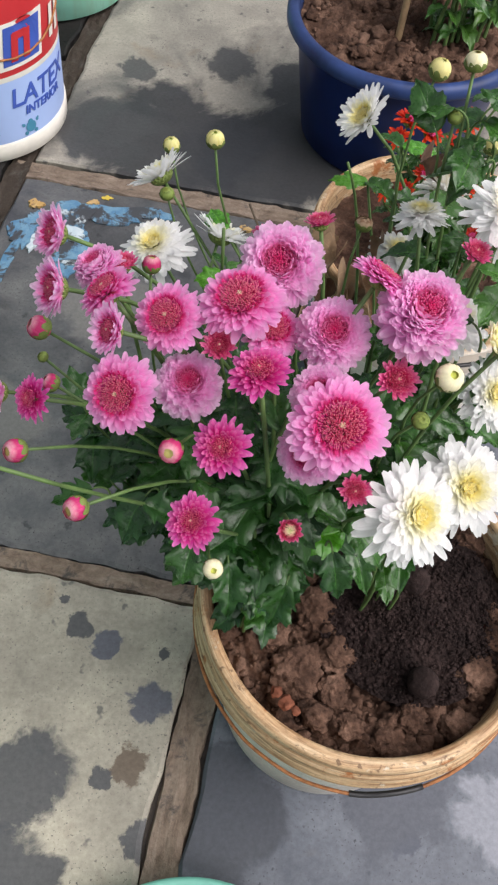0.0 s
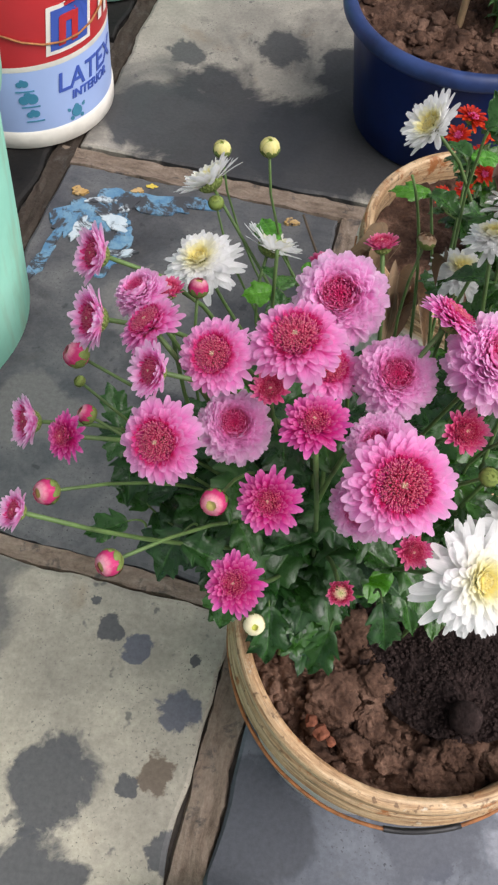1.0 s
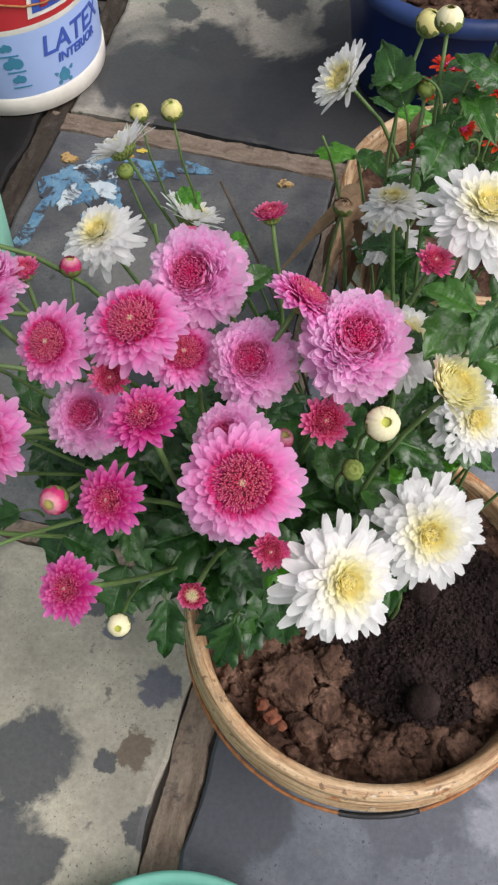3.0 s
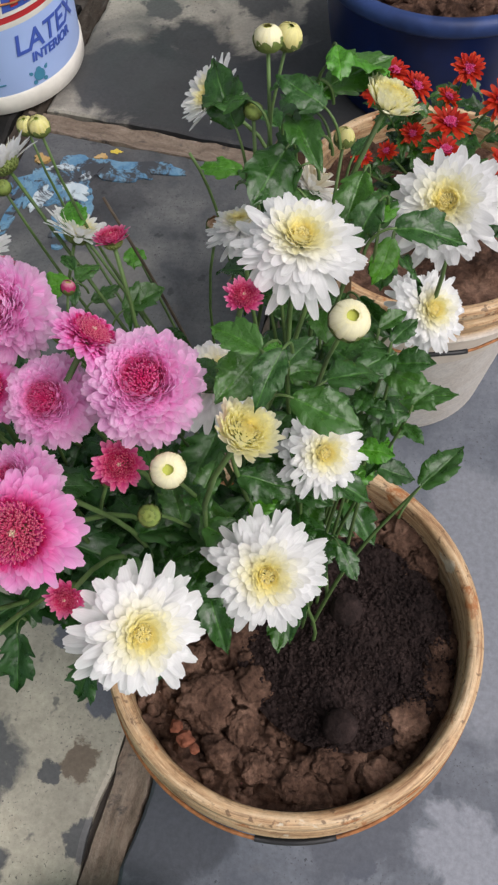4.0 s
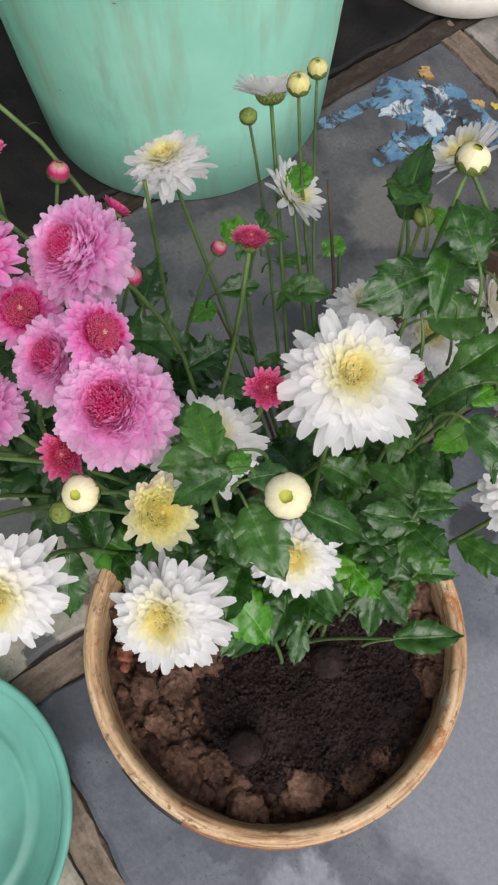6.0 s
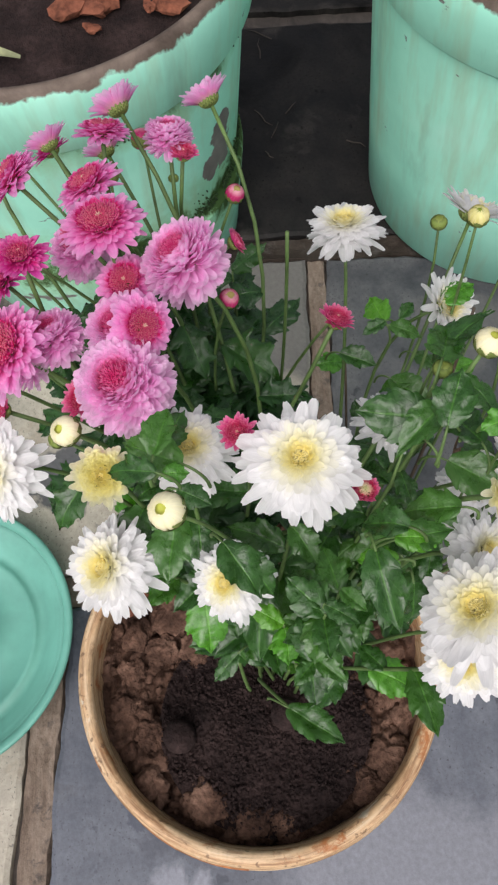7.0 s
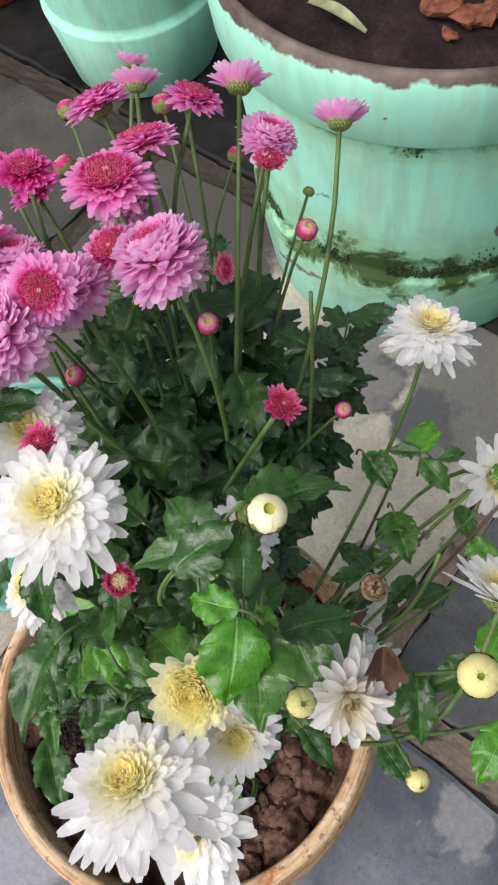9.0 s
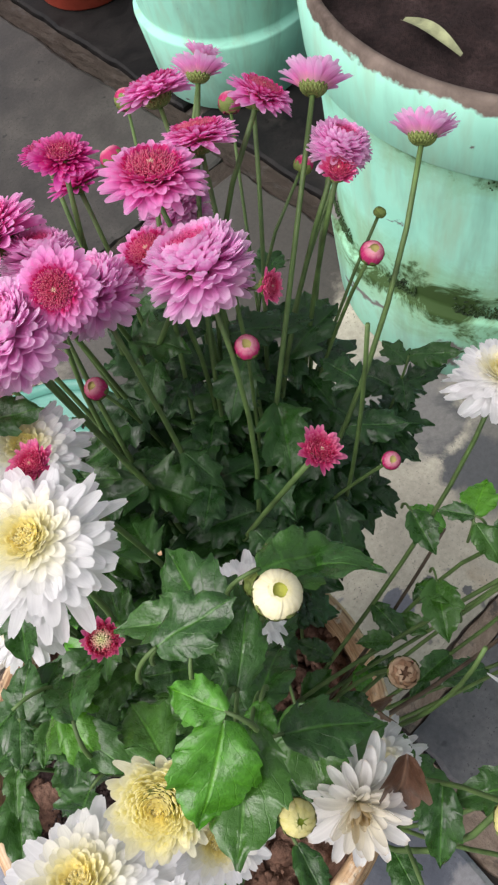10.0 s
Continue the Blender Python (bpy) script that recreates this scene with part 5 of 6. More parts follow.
def add_bloom(pl, kind, at, r, facing, leaves=None):
    """A flower head with its calyx on a stem of its own, and leaves along that stem."""
    COUNT[0] += 1
    rng = random.Random(COUNT[0] * 7 + 1)
    n = Vector(facing).normalized()
    at = Vector(at)
    white = pl in WHITES
    small = kind in ("bud", "ybud", "ybig", "wbud", "gbud", "dead")
    me = with_material(rng.choice(KIND[kind]), KMAT[kind])
    head = new("flower_bud" if small else "flower", me)
    head.parent = pl
    head["label"] = KLABEL[kind]
    q = n.to_track_quat("Z", "Y").to_matrix().to_4x4() @ Matrix.Rotation(rng.uniform(0, 6.28), 4, "Z")
    sc = r * (0.88 if kind == "bud" else 1.0 if small else 1.03)
    base = at - n * (0.1 * r if small else 0.2 * r)
    head.matrix_basis = Matrix.Translation(base) @ q @ Matrix.Diagonal((sc, sc, sc, 1))
    cx = new("calyx", BUDCALYX if small else CALYX)
    cx.parent = head
    cx.matrix_basis = Matrix.Translation((0, 0, 0.0 if small else -0.16 if kind == "rose" else -0.02)) @ Matrix.Diagonal((1.0, 1.0, 1.0 if small else 0.78, 1))
    if kind in CORES:
        co = new("flower_center", with_material(*CORES[kind]))
        co.parent = head
    roots = ROOTS[pl.name]
    root = min(roots, key=lambda v: (v.xy - at.xy).length + rng.uniform(0, 0.03))
    foot = base - n * sc * (0.78 if small else 0.26)
    start = root + Vector((rng.uniform(-0.012, 0.012), rng.uniform(-0.012, 0.012), 0))
    pts = add_stem(pl, start, foot, n, rng, 0.0015, 0.0008 if small else 0.0011)
    lo, hi, count, size = ((0.34, 0.80, 9, 0.031) if pl == white_plant else (0.20, 0.60, 3, 0.024) if white else (0.12, 0.74, 9, 0.033))
    meshes = LEAF_WHITE if white else LEAF_PINK
    if kind == "red":
        meshes, lo, hi, count, size = LEAF_RED, 0.05, 0.9, 9, 0.034
    if leaves is not None:
        hi, count = 0.55, leaves
    turn = rng.uniform(0, 6.28)
    for i in range(count):
        t = lo + (hi - lo) * (i + rng.uniform(-0.3, 0.3)) / max(1, count - 1)
        k = min(11.0, max(0.0, t * 12))
        p = pts[int(k)].lerp(pts[int(k) + 1], k - int(k))
        turn += 2.4 + rng.uniform(-0.4, 0.4)
        out = Vector((math.cos(turn), math.sin(turn), rng.uniform(-0.25, 0.45)))
        s = size * rng.uniform(0.7, 1.3) * (1.0 if t < 0.75 else 0.75)
        mm = LEAF_NEW if (white and rng.random() < 0.06) else meshes
        add_leaf(pl, mm, p, out, (0, 0, 1), s, rng)
    return head


pink_plant = plant("chrysanthemum_plant", [(0.045, 0.235, 0.285), (0.060, 0.250, 0.285)], "pink chrysanthemum in full bloom, leaning over the bucket edge", "flowers in the cream bucket")
pink_left = plant("chrysanthemum_plant", [(0.030, 0.262, 0.285), (0.040, 0.275, 0.285)], "pink chrysanthemum with long bare stems and cupped blooms", "flowers in the cream bucket")
white_plant = plant("chrysanthemum_plant", [(0.150, 0.255, 0.29), (0.160, 0.275, 0.29)], "white chrysanthemum with cream buds, rooted in the bucket planter", "flowers in the cream bucket")
white_back = plant("chrysanthemum_plant", [(0.105, 0.315, 0.285), (0.120, 0.33, 0.285)], "white chrysanthemum with yellow buds at the bucket's far side", "flowers in the cream bucket")
WHITES = (white_plant, white_back)
red_plant = plant("chrysanthemum_plant", [(0.262, 0.715, 0.25), (0.28, 0.70, 0.25)], "orange-red chrysanthemum in the off-white bucket planter")
add_bloom(pink_left, "cup", (-0.078, 0.285, 0.679), 0.0140, (-0.77, -0.32, 0.54))
add_bloom(pink_left, "cup", (-0.071, 0.240, 0.690), 0.0140, (-0.81, -0.36, 0.46))
add_bloom(pink_left, "pale", (-0.055, 0.263, 0.683), 0.0138, (-0.44, 0.11, 0.89))
add_bloom(pink_left, "rose", (-0.047, 0.233, 0.700), 0.0126, (-0.54, 0.17, 0.82))
add_bloom(pink_left, "cup", (-0.042, 0.207, 0.703), 0.0115, (-0.71, -0.36, 0.61))
add_bloom(pink_left, "rose", (-0.020, 0.221, 0.697), 0.0146, (-0.34, -0.38, 0.86))
add_bloom(pink_plant, "rose", (0.011, 0.226, 0.706), 0.0178, (-0.20, -0.05, 0.98))
add_bloom(pink_plant, "pom", (0.029, 0.255, 0.697), 0.0217, (-0.20, -0.46, 0.86))
add_bloom(pink_plant, "pom", (0.053, 0.224, 0.688), 0.0186, (-0.09, -0.39, 0.92))
add_bloom(pink_plant, "pom", (0.090, 0.223, 0.706), 0.0221, (0.08, -0.26, 0.96))
add_bloom(pink_left, "pale", (-0.010, 0.209, 0.667), 0.0173, (-0.00, -0.28, 0.96))
add_bloom(pink_plant, "dark", (0.003, 0.212, 0.690), 0.0099, (-0.03, -0.40, 0.91))
add_bloom(pink_plant, "mag", (0.019, 0.190, 0.703), 0.0136, (-0.13, 0.05, 0.99))
add_bloom(pink_plant, "rose", (0.027, 0.230, 0.682), 0.0135, (0.13, -0.16, 0.98))
add_bloom(pink_left, "rose", (-0.038, 0.184, 0.691), 0.0153, (-0.35, -0.57, 0.74))
add_bloom(pink_left, "mag", (-0.080, 0.201, 0.661), 0.0107, (-0.60, -0.44, 0.67))
add_bloom(pink_plant, "mag", (0.005, 0.172, 0.672), 0.0133, (-0.20, -0.43, 0.88))
add_bloom(pink_plant, "rose", (0.053, 0.174, 0.689), 0.0197, (0.02, -0.45, 0.89))
add_bloom(pink_plant, "pom", (0.046, 0.194, 0.683), 0.0159, (-0.39, -0.23, 0.89))
add_bloom(pink_plant, "pom", (0.042, 0.176, 0.662), 0.0158, (-0.41, -0.66, 0.64))
add_bloom(pink_plant, "dark", (0.064, 0.163, 0.655), 0.0096, (-0.02, -0.63, 0.77))
add_bloom(pink_left, "mag", (-0.006, 0.141, 0.665), 0.0121, (-0.25, -0.34, 0.91))
add_bloom(pink_plant, "budo", (0.036, 0.147, 0.647), 0.0081, (-0.05, -0.6, 0.8))
add_bloom(pink_left, "bud", (-0.016, 0.173, 0.666), 0.0059, (-0.2, -0.7, 0.65))
add_bloom(pink_left, "bud", (-0.054, 0.148, 0.659), 0.0058, (-0.6, -0.6, 0.5))
add_bloom(pink_left, "bud", (-0.086, 0.182, 0.647), 0.0060, (-0.6, -0.5, 0.6))
add_bloom(pink_left, "bud", (-0.084, 0.249, 0.652), 0.0064, (-0.75, 0, 0.6))
add_bloom(pink_left, "dark", (-0.043, 0.268, 0.679), 0.0097, (-0.03, 0.19, 0.98))
add_bloom(pink_left, "bud", (-0.078, 0.228, 0.636), 0.0050, (-0.7, 0.1, 0.6))
add_bloom(pink_plant, "dark", (0.055, 0.321, 0.662), 0.0110, (-0.18, 0.34, 0.92))
add_bloom(pink_plant, "dark", (0.081, 0.204, 0.681), 0.0122, (0.05, -0.44, 0.90))
add_bloom(pink_plant, "rose", (0.072, 0.237, 0.712), 0.0125, (0.53, 0.40, 0.75))
add_bloom(pink_plant, "dark", (0.119, 0.264, 0.700), 0.0096, (0.17, -0.10, 0.98))
add_bloom(pink_left, "cup", (-0.106, 0.226, 0.629), 0.0133, (-0.81, -0.35, 0.47))
add_bloom(pink_left, "cup", (-0.092, 0.165, 0.664), 0.0090, (-0.69, -0.13, 0.71))
add_bloom(pink_left, "dark", (0.023, 0.282, 0.689), 0.0080, (-0.12, 0.91, 0.41))
add_bloom(pink_left, "bud", (-0.032, 0.290, 0.656), 0.0053, (0.1, 0.3, 0.9))
add_bloom(pink_left, "bud", (0.032, 0.275, 0.660), 0.0052, (0.2, 0.2, 0.9))
add_bloom(pink_plant, "bud", (0.066, 0.221, 0.634), 0.0052, (0.3, 0, 0.9))
add_bloom(pink_plant, "bud", (0.022, 0.332, 0.611), 0.0042, (0.2, 0.3, 0.9))
add_bloom(pink_plant, "budo", (0.146, 0.308, 0.684), 0.0085, (0.10, 0.19, 0.98))
add_bloom(white_plant, "white", (0.138, 0.284, 0.709), 0.0234, (0.10, -0.03, 0.99))
add_bloom(white_back, "whitecup", (0.085, 0.421, 0.656), 0.0189, (-0.71, -0.13, 0.69))
add_bloom(white_back, "white", (-0.037, 0.351, 0.611), 0.0227, (-0.33, -0.01, 0.94))
add_bloom(white_back, "whitecup", (-0.040, 0.431, 0.599), 0.0211, (-0.55, 0.44, 0.71))
add_bloom(white_back, "ybud", (-0.032, 0.461, 0.595), 0.0055, (-0.04, 0.01, 1.00))
add_bloom(white_back, "ybud", (-0.002, 0.411, 0.640), 0.0055, (-0.00, -0.06, 1.00))
add_bloom(white_back, "gbud", (-0.032, 0.406, 0.601), 0.0046, (-0.1, -0.1, 1))
add_bloom(white_back, "whitecup", (0.005, 0.407, 0.571), 0.0210, (0.36, 0.55, 0.75))
add_bloom(white_plant, "white", (0.092, 0.154, 0.651), 0.0240, (0.40, -0.39, 0.83))
add_bloom(white_plant, "white", (0.132, 0.192, 0.609), 0.0257, (0.12, -0.51, 0.85))
add_bloom(white_plant, "cream", (0.125, 0.211, 0.699), 0.0137, (0.40, 0.05, 0.92))
add_bloom(white_plant, "white", (0.153, 0.247, 0.615), 0.0199, (0.29, -0.49, 0.82))
add_bloom(white_plant, "ybig", (0.155, 0.235, 0.729), 0.0062, (0.14, -0.31, 0.94))
add_bloom(white_plant, "ybig", (0.100, 0.198, 0.692), 0.0059, (0.15, -0.38, 0.91))
add_bloom(white_plant, "gbud", (0.092, 0.190, 0.671), 0.0039, (0.1, -0.4, 0.9))
add_bloom(white_plant, "white", (0.197, 0.339, 0.673), 0.0253, (-0.25, -0.36, 0.90), 4)
add_bloom(white_plant, "white", (0.206, 0.349, 0.586), 0.0227, (0.42, -0.40, 0.81), 3)
add_bloom(white_plant, "cream", (0.169, 0.353, 0.713), 0.0136, (0.39, 0.23, 0.89))
add_bloom(white_plant, "ybig", (0.121, 0.354, 0.736), 0.0052, (-0.02, 0.22, 0.98))
add_bloom(white_plant, "wbud", (0.125, 0.421, 0.688), 0.0062, (0.25, 0.01, 0.97))
add_bloom(white_plant, "ybud", (0.153, 0.376, 0.672), 0.0046, (0.1, 0.3, 0.9))
add_bloom(white_plant, "gbud", (0.116, 0.343, 0.713), 0.0036, (0, 0.1, 1))
add_bloom(white_plant, "white", (0.110, 0.331, 0.664), 0.0150, (-0.1, 0.3, 0.9))
add_bloom(white_back, "faded", (0.140, 0.387, 0.633), 0.0225, (0.45, 0.45, 0.75))
add_bloom(white_back, "ybud", (0.149, 0.421, 0.587), 0.0045, (0.5, 0.5, 0.6))
add_bloom(white_plant, "white", (0.111, 0.244, 0.679), 0.0195, (0.0, 0.1, 1.0))
add_bloom(white_back, "dead", (0.092, 0.377, 0.611), 0.0054, (0.2, 0.2, 0.9))
add_bloom(white_back, "white", (0.120, 0.382, 0.585), 0.0190, (0, 0, 1))
add_bloom(white_plant, "white", (0.170, 0.358, 0.644), 0.0175, (0.35, 0.4, 0.85))
add_bloom(pink_left, "gbud", (-0.090, 0.262, 0.612), 0.0029, (-0.6, 0.1, 0.8))
add_bloom(pink_left, "ybig", (0.004, 0.143, 0.612), 0.0046, (0.1, -0.6, 0.8))
rng = random.Random(5)
for x, y, z, r in ((0.256, 0.683, 0.42, 0.021), (0.206, 0.749, 0.42, 0.019), (0.251, 0.649, 0.42, 0.019), (0.188, 0.718, 0.42, 0.014), (0.228, 0.735, 0.415, 0.018), (0.30, 0.70, 0.43, 0.02),
                   (0.230, 0.723, 0.37, 0.013), (0.183, 0.689, 0.37, 0.011), (0.205, 0.698, 0.37, 0.011), (0.230, 0.760, 0.37, 0.012), (0.31, 0.66, 0.40, 0.019), (0.34, 0.74, 0.41, 0.019), (0.28, 0.78, 0.40, 0.018),
                   (0.27, 0.63, 0.37, 0.013), (0.33, 0.62, 0.38, 0.016), (0.26, 0.74, 0.40, 0.014)):
    add_bloom(red_plant, "red", (x, y, z), r, (rng.uniform(-0.4, 0.4), rng.uniform(-0.6, 0.1), 0.9))


def bush(pl, meshes, centre, radii, count, size, seed):
    """Low leafy side shoots that fill the plant: short sprigs with leaves on all sides."""
    rng = random.Random(seed)
    c = Vector(centre)
    for i in range(count // 6):
        d = Vector((rng.gauss(0, 1), rng.gauss(0, 1), rng.gauss(0, 1))).normalized() * rng.random() ** 0.4
        tip = c + Vector((d.x * radii[0], d.y * radii[1], d.z * radii[2]))
        root = min(ROOTS[pl.name], key=lambda v: (v.xy - tip.xy).length)
        foot = root.lerp(tip, 0.45) + Vector((rng.uniform(-0.01, 0.01), rng.uniform(-0.01, 0.01), -0.02))
        line = bezier(foot, foot + Vector((0, 0, 0.03)), tip - Vector((0, 0, 0.02)), tip)
        part("stem", tube(line, [0.0013 - 0.00005 * j for j in range(13)], 5), M_STEM, pl)
        turn = rng.uniform(0, 6.28)
        for j in range(6):
            turn += 2.4 + rng.uniform(-0.3, 0.3)
            add_leaf(pl, meshes, line[12 - j], (math.cos(turn), math.sin(turn), 0.35 - 0.12 * j + rng.uniform(-0.2, 0.2)), (0, 0, 1), size * rng.uniform(0.7, 1.25), rng)


bush(pink_left, LEAF_PINK, (0.000, 0.272, 0.49), (0.042, 0.032, 0.08), 60, 0.031, 201)
bush(pink_plant, LEAF_PINK, (0.040, 0.270, 0.53), (0.04, 0.04, 0.06), 48, 0.031, 202)
bush(white_back, LEAF_WHITE, (0.125, 0.330, 0.56), (0.03, 0.03, 0.06), 24, 0.029, 203)
bush(pink_left, LEAF_PINK, (-0.012, 0.268, 0.43), (0.035, 0.024, 0.06), 24, 0.031, 205)
bush(pink_left, LEAF_PINK, (-0.050, 0.262, 0.47), (0.018, 0.015, 0.05), 12, 0.029, 206)
bush(pink_left, LEAF_PINK, (-0.068, 0.286, 0.50), (0.028, 0.010, 0.035), 24, 0.029, 210)
bush(white_plant, LEAF_WHITE, (0.182, 0.288, 0.62), (0.020, 0.022, 0.03), 30, 0.021, 209)
bush(white_plant, LEAF_NEW, (0.172, 0.262, 0.57), (0.02, 0.02, 0.03), 6, 0.018, 208)


def side_branch(pl, start, mid, end, leaves, seed, tone):
    """A long leaning shoot with a few leaves and a tuft at its end."""
    rng = random.Random(seed)
    line = bezier(Vector(start), Vector(start).lerp(Vector(mid), 0.7) + Vector((0, 0, 0.03)), Vector(mid), Vector(end))
    part("stem", tube(line, [0.0015 - 0.00005 * j for j in range(13)], 6), tone, pl)
    turn = rng.uniform(0, 6.28)
    for j in range(leaves):
        turn += 2.3
        at = line[12 - min(9, max(0, j - 3) * 2)]
        add_leaf(pl, LEAF_WHITE if j % 4 else LEAF_NEW, at, (math.cos(turn), math.sin(turn), rng.uniform(0.0, 0.5)), (0, 0, 1), rng.uniform(0.018, 0.028), rng)


M_WOODY = plain_mat("brown_stem", (0.075, 0.055, 0.035), 0.7, 0.4, 90.0)
side_branch(white_back, (0.105, 0.32, 0.30), (0.05, 0.345, 0.42), (-0.010, 0.352, 0.50), 1, 301, M_WOODY)
side_branch(white_back, (0.110, 0.33, 0.30), (0.06, 0.365, 0.50), (0.006, 0.402, 0.575), 1, 302, M_STEM)
side_branch(white_back, (0.115, 0.33, 0.30), (0.07, 0.385, 0.48), (0.022, 0.412, 0.59), 0, 303, M_WOODY)
side_branch(white_back, (0.115, 0.33, 0.30), (0.08, 0.375, 0.42), (0.030, 0.420, 0.54), 1, 306, M_STEM)
side_branch(white_back, (0.125, 0.34, 0.30), (0.135, 0.405, 0.46), (0.100, 0.428, 0.60), 2, 304, M_STEM)
side_branch(white_back, (0.120, 0.34, 0.30), (0.128, 0.410, 0.48), (0.120, 0.440, 0.62), 2, 307, M_STEM)
side_branch(white_plant, (0.160, 0.255, 0.30), (0.180, 0.250, 0.50), (0.206, 0.266, 0.548), 0, 305, M_STEM)

# single leaves that stand out round the top of the white plant and over the bucket's edge
LEAVES = random.Random(77)


def spray(pl, meshes, centre, ahead, size, up=(0, 0, 1)):
    """One leaf on a short stalk that bends down towards the shoot it grows from."""
    d = Vector(ahead).normalized()
    size *= 0.92
    foot = Vector(centre) - d * size * 0.5
    add_leaf(pl, meshes, foot, d, up, size, LEAVES)
    low = foot - d * size * 0.35 - Vector((0, 0, 0.55 * size))
    line = bezier(low, low + Vector((0, 0, 0.3 * size)), foot - d * size * 0.2, foot + d * size * 0.03, 6)
    part("leaf_stalk", tube(line, [0.0008 - 0.00005 * j for j in range(7)], 5), M_STEM, pl)


spray(white_plant, LEAF_WHITE, (0.103, 0.349, 0.713), (-0.81, 0.48, -0.33), 0.0311, (-0.24, 0.25, 0.94))
spray(white_plant, LEAF_WHITE, (0.136, 0.329, 0.716), (0.42, -0.88, 0.22), 0.0274, (-0.16, 0.17, 0.97))
spray(white_plant, LEAF_WHITE, (0.131, 0.350, 0.721), (-0.87, -0.42, 0.25), 0.0231, (0.06, 0.42, 0.91))
spray(white_plant, LEAF_NEW, (0.148, 0.350, 0.730), (0.23, -0.97, -0.06), 0.0175, (-0.11, -0.09, 0.99))
spray(white_plant, LEAF_NEW, (0.158, 0.362, 0.722), (0.86, 0.41, -0.30), 0.0268, (0.17, 0.32, 0.93))
spray(white_plant, LEAF_WHITE, (0.131, 0.373, 0.693), (-0.72, 0.68, -0.12), 0.0281, (-0.23, -0.07, 0.97))
spray(white_plant, LEAF_WHITE, (0.162, 0.386, 0.660), (0.44, 0.89, 0.08), 0.0190, (-0.34, 0.08, 0.94))
spray(white_plant, LEAF_WHITE, (0.161, 0.310, 0.690), (-0.54, -0.80, -0.26), 0.0242, (-0.05, -0.27, 0.96))
spray(white_plant, LEAF_NEW, (0.169, 0.323, 0.687), (0.12, 0.99, -0.02), 0.0220, (0.01, 0.02, 1.00))
spray(white_plant, LEAF_NEW, (0.172, 0.306, 0.672), (-0.18, -0.87, -0.45), 0.0225, (0.25, -0.49, 0.84))
spray(white_plant, LEAF_WHITE, (0.189, 0.321, 0.650), (0.83, -0.07, -0.55), 0.0260, (0.55, 0.13, 0.82))
spray(white_plant, LEAF_WHITE, (0.169, 0.324, 0.687), (0.11, 0.92, 0.39), 0.0238, (0.12, -0.40, 0.91))
spray(white_plant, LEAF_WHITE, (0.187, 0.303, 0.696), (0.99, -0.07, 0.13), 0.0317, (-0.15, -0.18, 0.97))
spray(white_plant, LEAF_WHITE, (0.171, 0.307, 0.665), (-0.02, -0.64, -0.77), 0.0211, (-0.39, -0.70, 0.60))
spray(white_plant, LEAF_WHITE, (0.173, 0.315, 0.620), (0.62, -0.70, -0.36), 0.0285, (-0.39, -0.67, 0.63))
spray(white_plant, LEAF_WHITE, (0.152, 0.230, 0.679), (0.93, -0.36, -0.09), 0.0321, (0.01, -0.20, 0.98))
spray(white_plant, LEAF_WHITE, (0.131, 0.223, 0.715), (-0.38, -0.92, 0.03), 0.0228, (0.09, -0.00, 1.00))
spray(white_plant, LEAF_WHITE, (0.119, 0.237, 0.715), (-0.88, 0.45, 0.13), 0.0221, (0.02, -0.26, 0.97))
spray(white_plant, LEAF_NEW, (0.132, 0.239, 0.705), (0.06, 0.99, 0.09), 0.0113, (0.27, -0.10, 0.96))
spray(white_plant, LEAF_WHITE, (0.123, 0.230, 0.695), (-0.58, -0.65, -0.49), 0.0183, (-0.01, -0.60, 0.80))
spray(white_plant, LEAF_WHITE, (0.141, 0.244, 0.700), (0.57, 0.81, 0.09), 0.0165, (0.06, -0.15, 0.99))
spray(white_plant, LEAF_WHITE, (0.162, 0.256, 0.670), (0.88, 0.46, 0.07), 0.0281, (-0.13, 0.10, 0.99))
spray(white_plant, LEAF_WHITE, (0.107, 0.239, 0.690), (-0.76, 0.64, 0.13), 0.0250, (0.12, -0.06, 0.99))
spray(white_plant, LEAF_WHITE, (0.103, 0.350, 0.714), (-0.43, 0.48, 0.76), 0.0301, (-0.09, -0.87, 0.49))
spray(white_plant, LEAF_WHITE, (0.134, 0.339, 0.727), (-0.82, 0.40, 0.41), 0.0251, (0.27, -0.35, 0.90))
spray(white_plant, LEAF_WHITE, (0.157, 0.367, 0.715), (0.85, 0.47, 0.26), 0.0337, (-0.09, -0.35, 0.93))
spray(white_plant, LEAF_NEW, (0.144, 0.361, 0.710), (0.89, 0.41, 0.20), 0.0146, (0.02, -0.48, 0.88))
spray(white_plant, LEAF_WHITE, (0.128, 0.352, 0.690), (-0.96, -0.26, -0.10), 0.0267, (-0.10, -0.03, 1.00))
spray(white_plant, LEAF_WHITE, (0.125, 0.327, 0.690), (-0.80, -0.49, -0.36), 0.0288, (-0.20, -0.35, 0.92))
spray(white_plant, LEAF_WHITE, (0.157, 0.331, 0.680), (-0.33, -0.85, -0.42), 0.0273, (-0.29, -0.33, 0.90))
spray(white_plant, LEAF_WHITE, (0.217, 0.277, 0.551), (0.68, 0.71, 0.16), 0.0381, (-0.24, 0.01, 0.97))
spray(white_plant, LEAF_WHITE, (0.173, 0.235, 0.506), (0.52, -0.80, -0.30), 0.0255, (-0.04, -0.37, 0.93))
spray(white_back, LEAF_NEW, (-0.003, 0.364, 0.570), (-0.96, -0.29, 0.03), 0.0234, (0.06, -0.08, 0.99))
spray(white_back, LEAF_WHITE, (0.010, 0.359, 0.570), (0.27, -0.96, -0.07), 0.0185, (0.03, -0.07, 1.00))
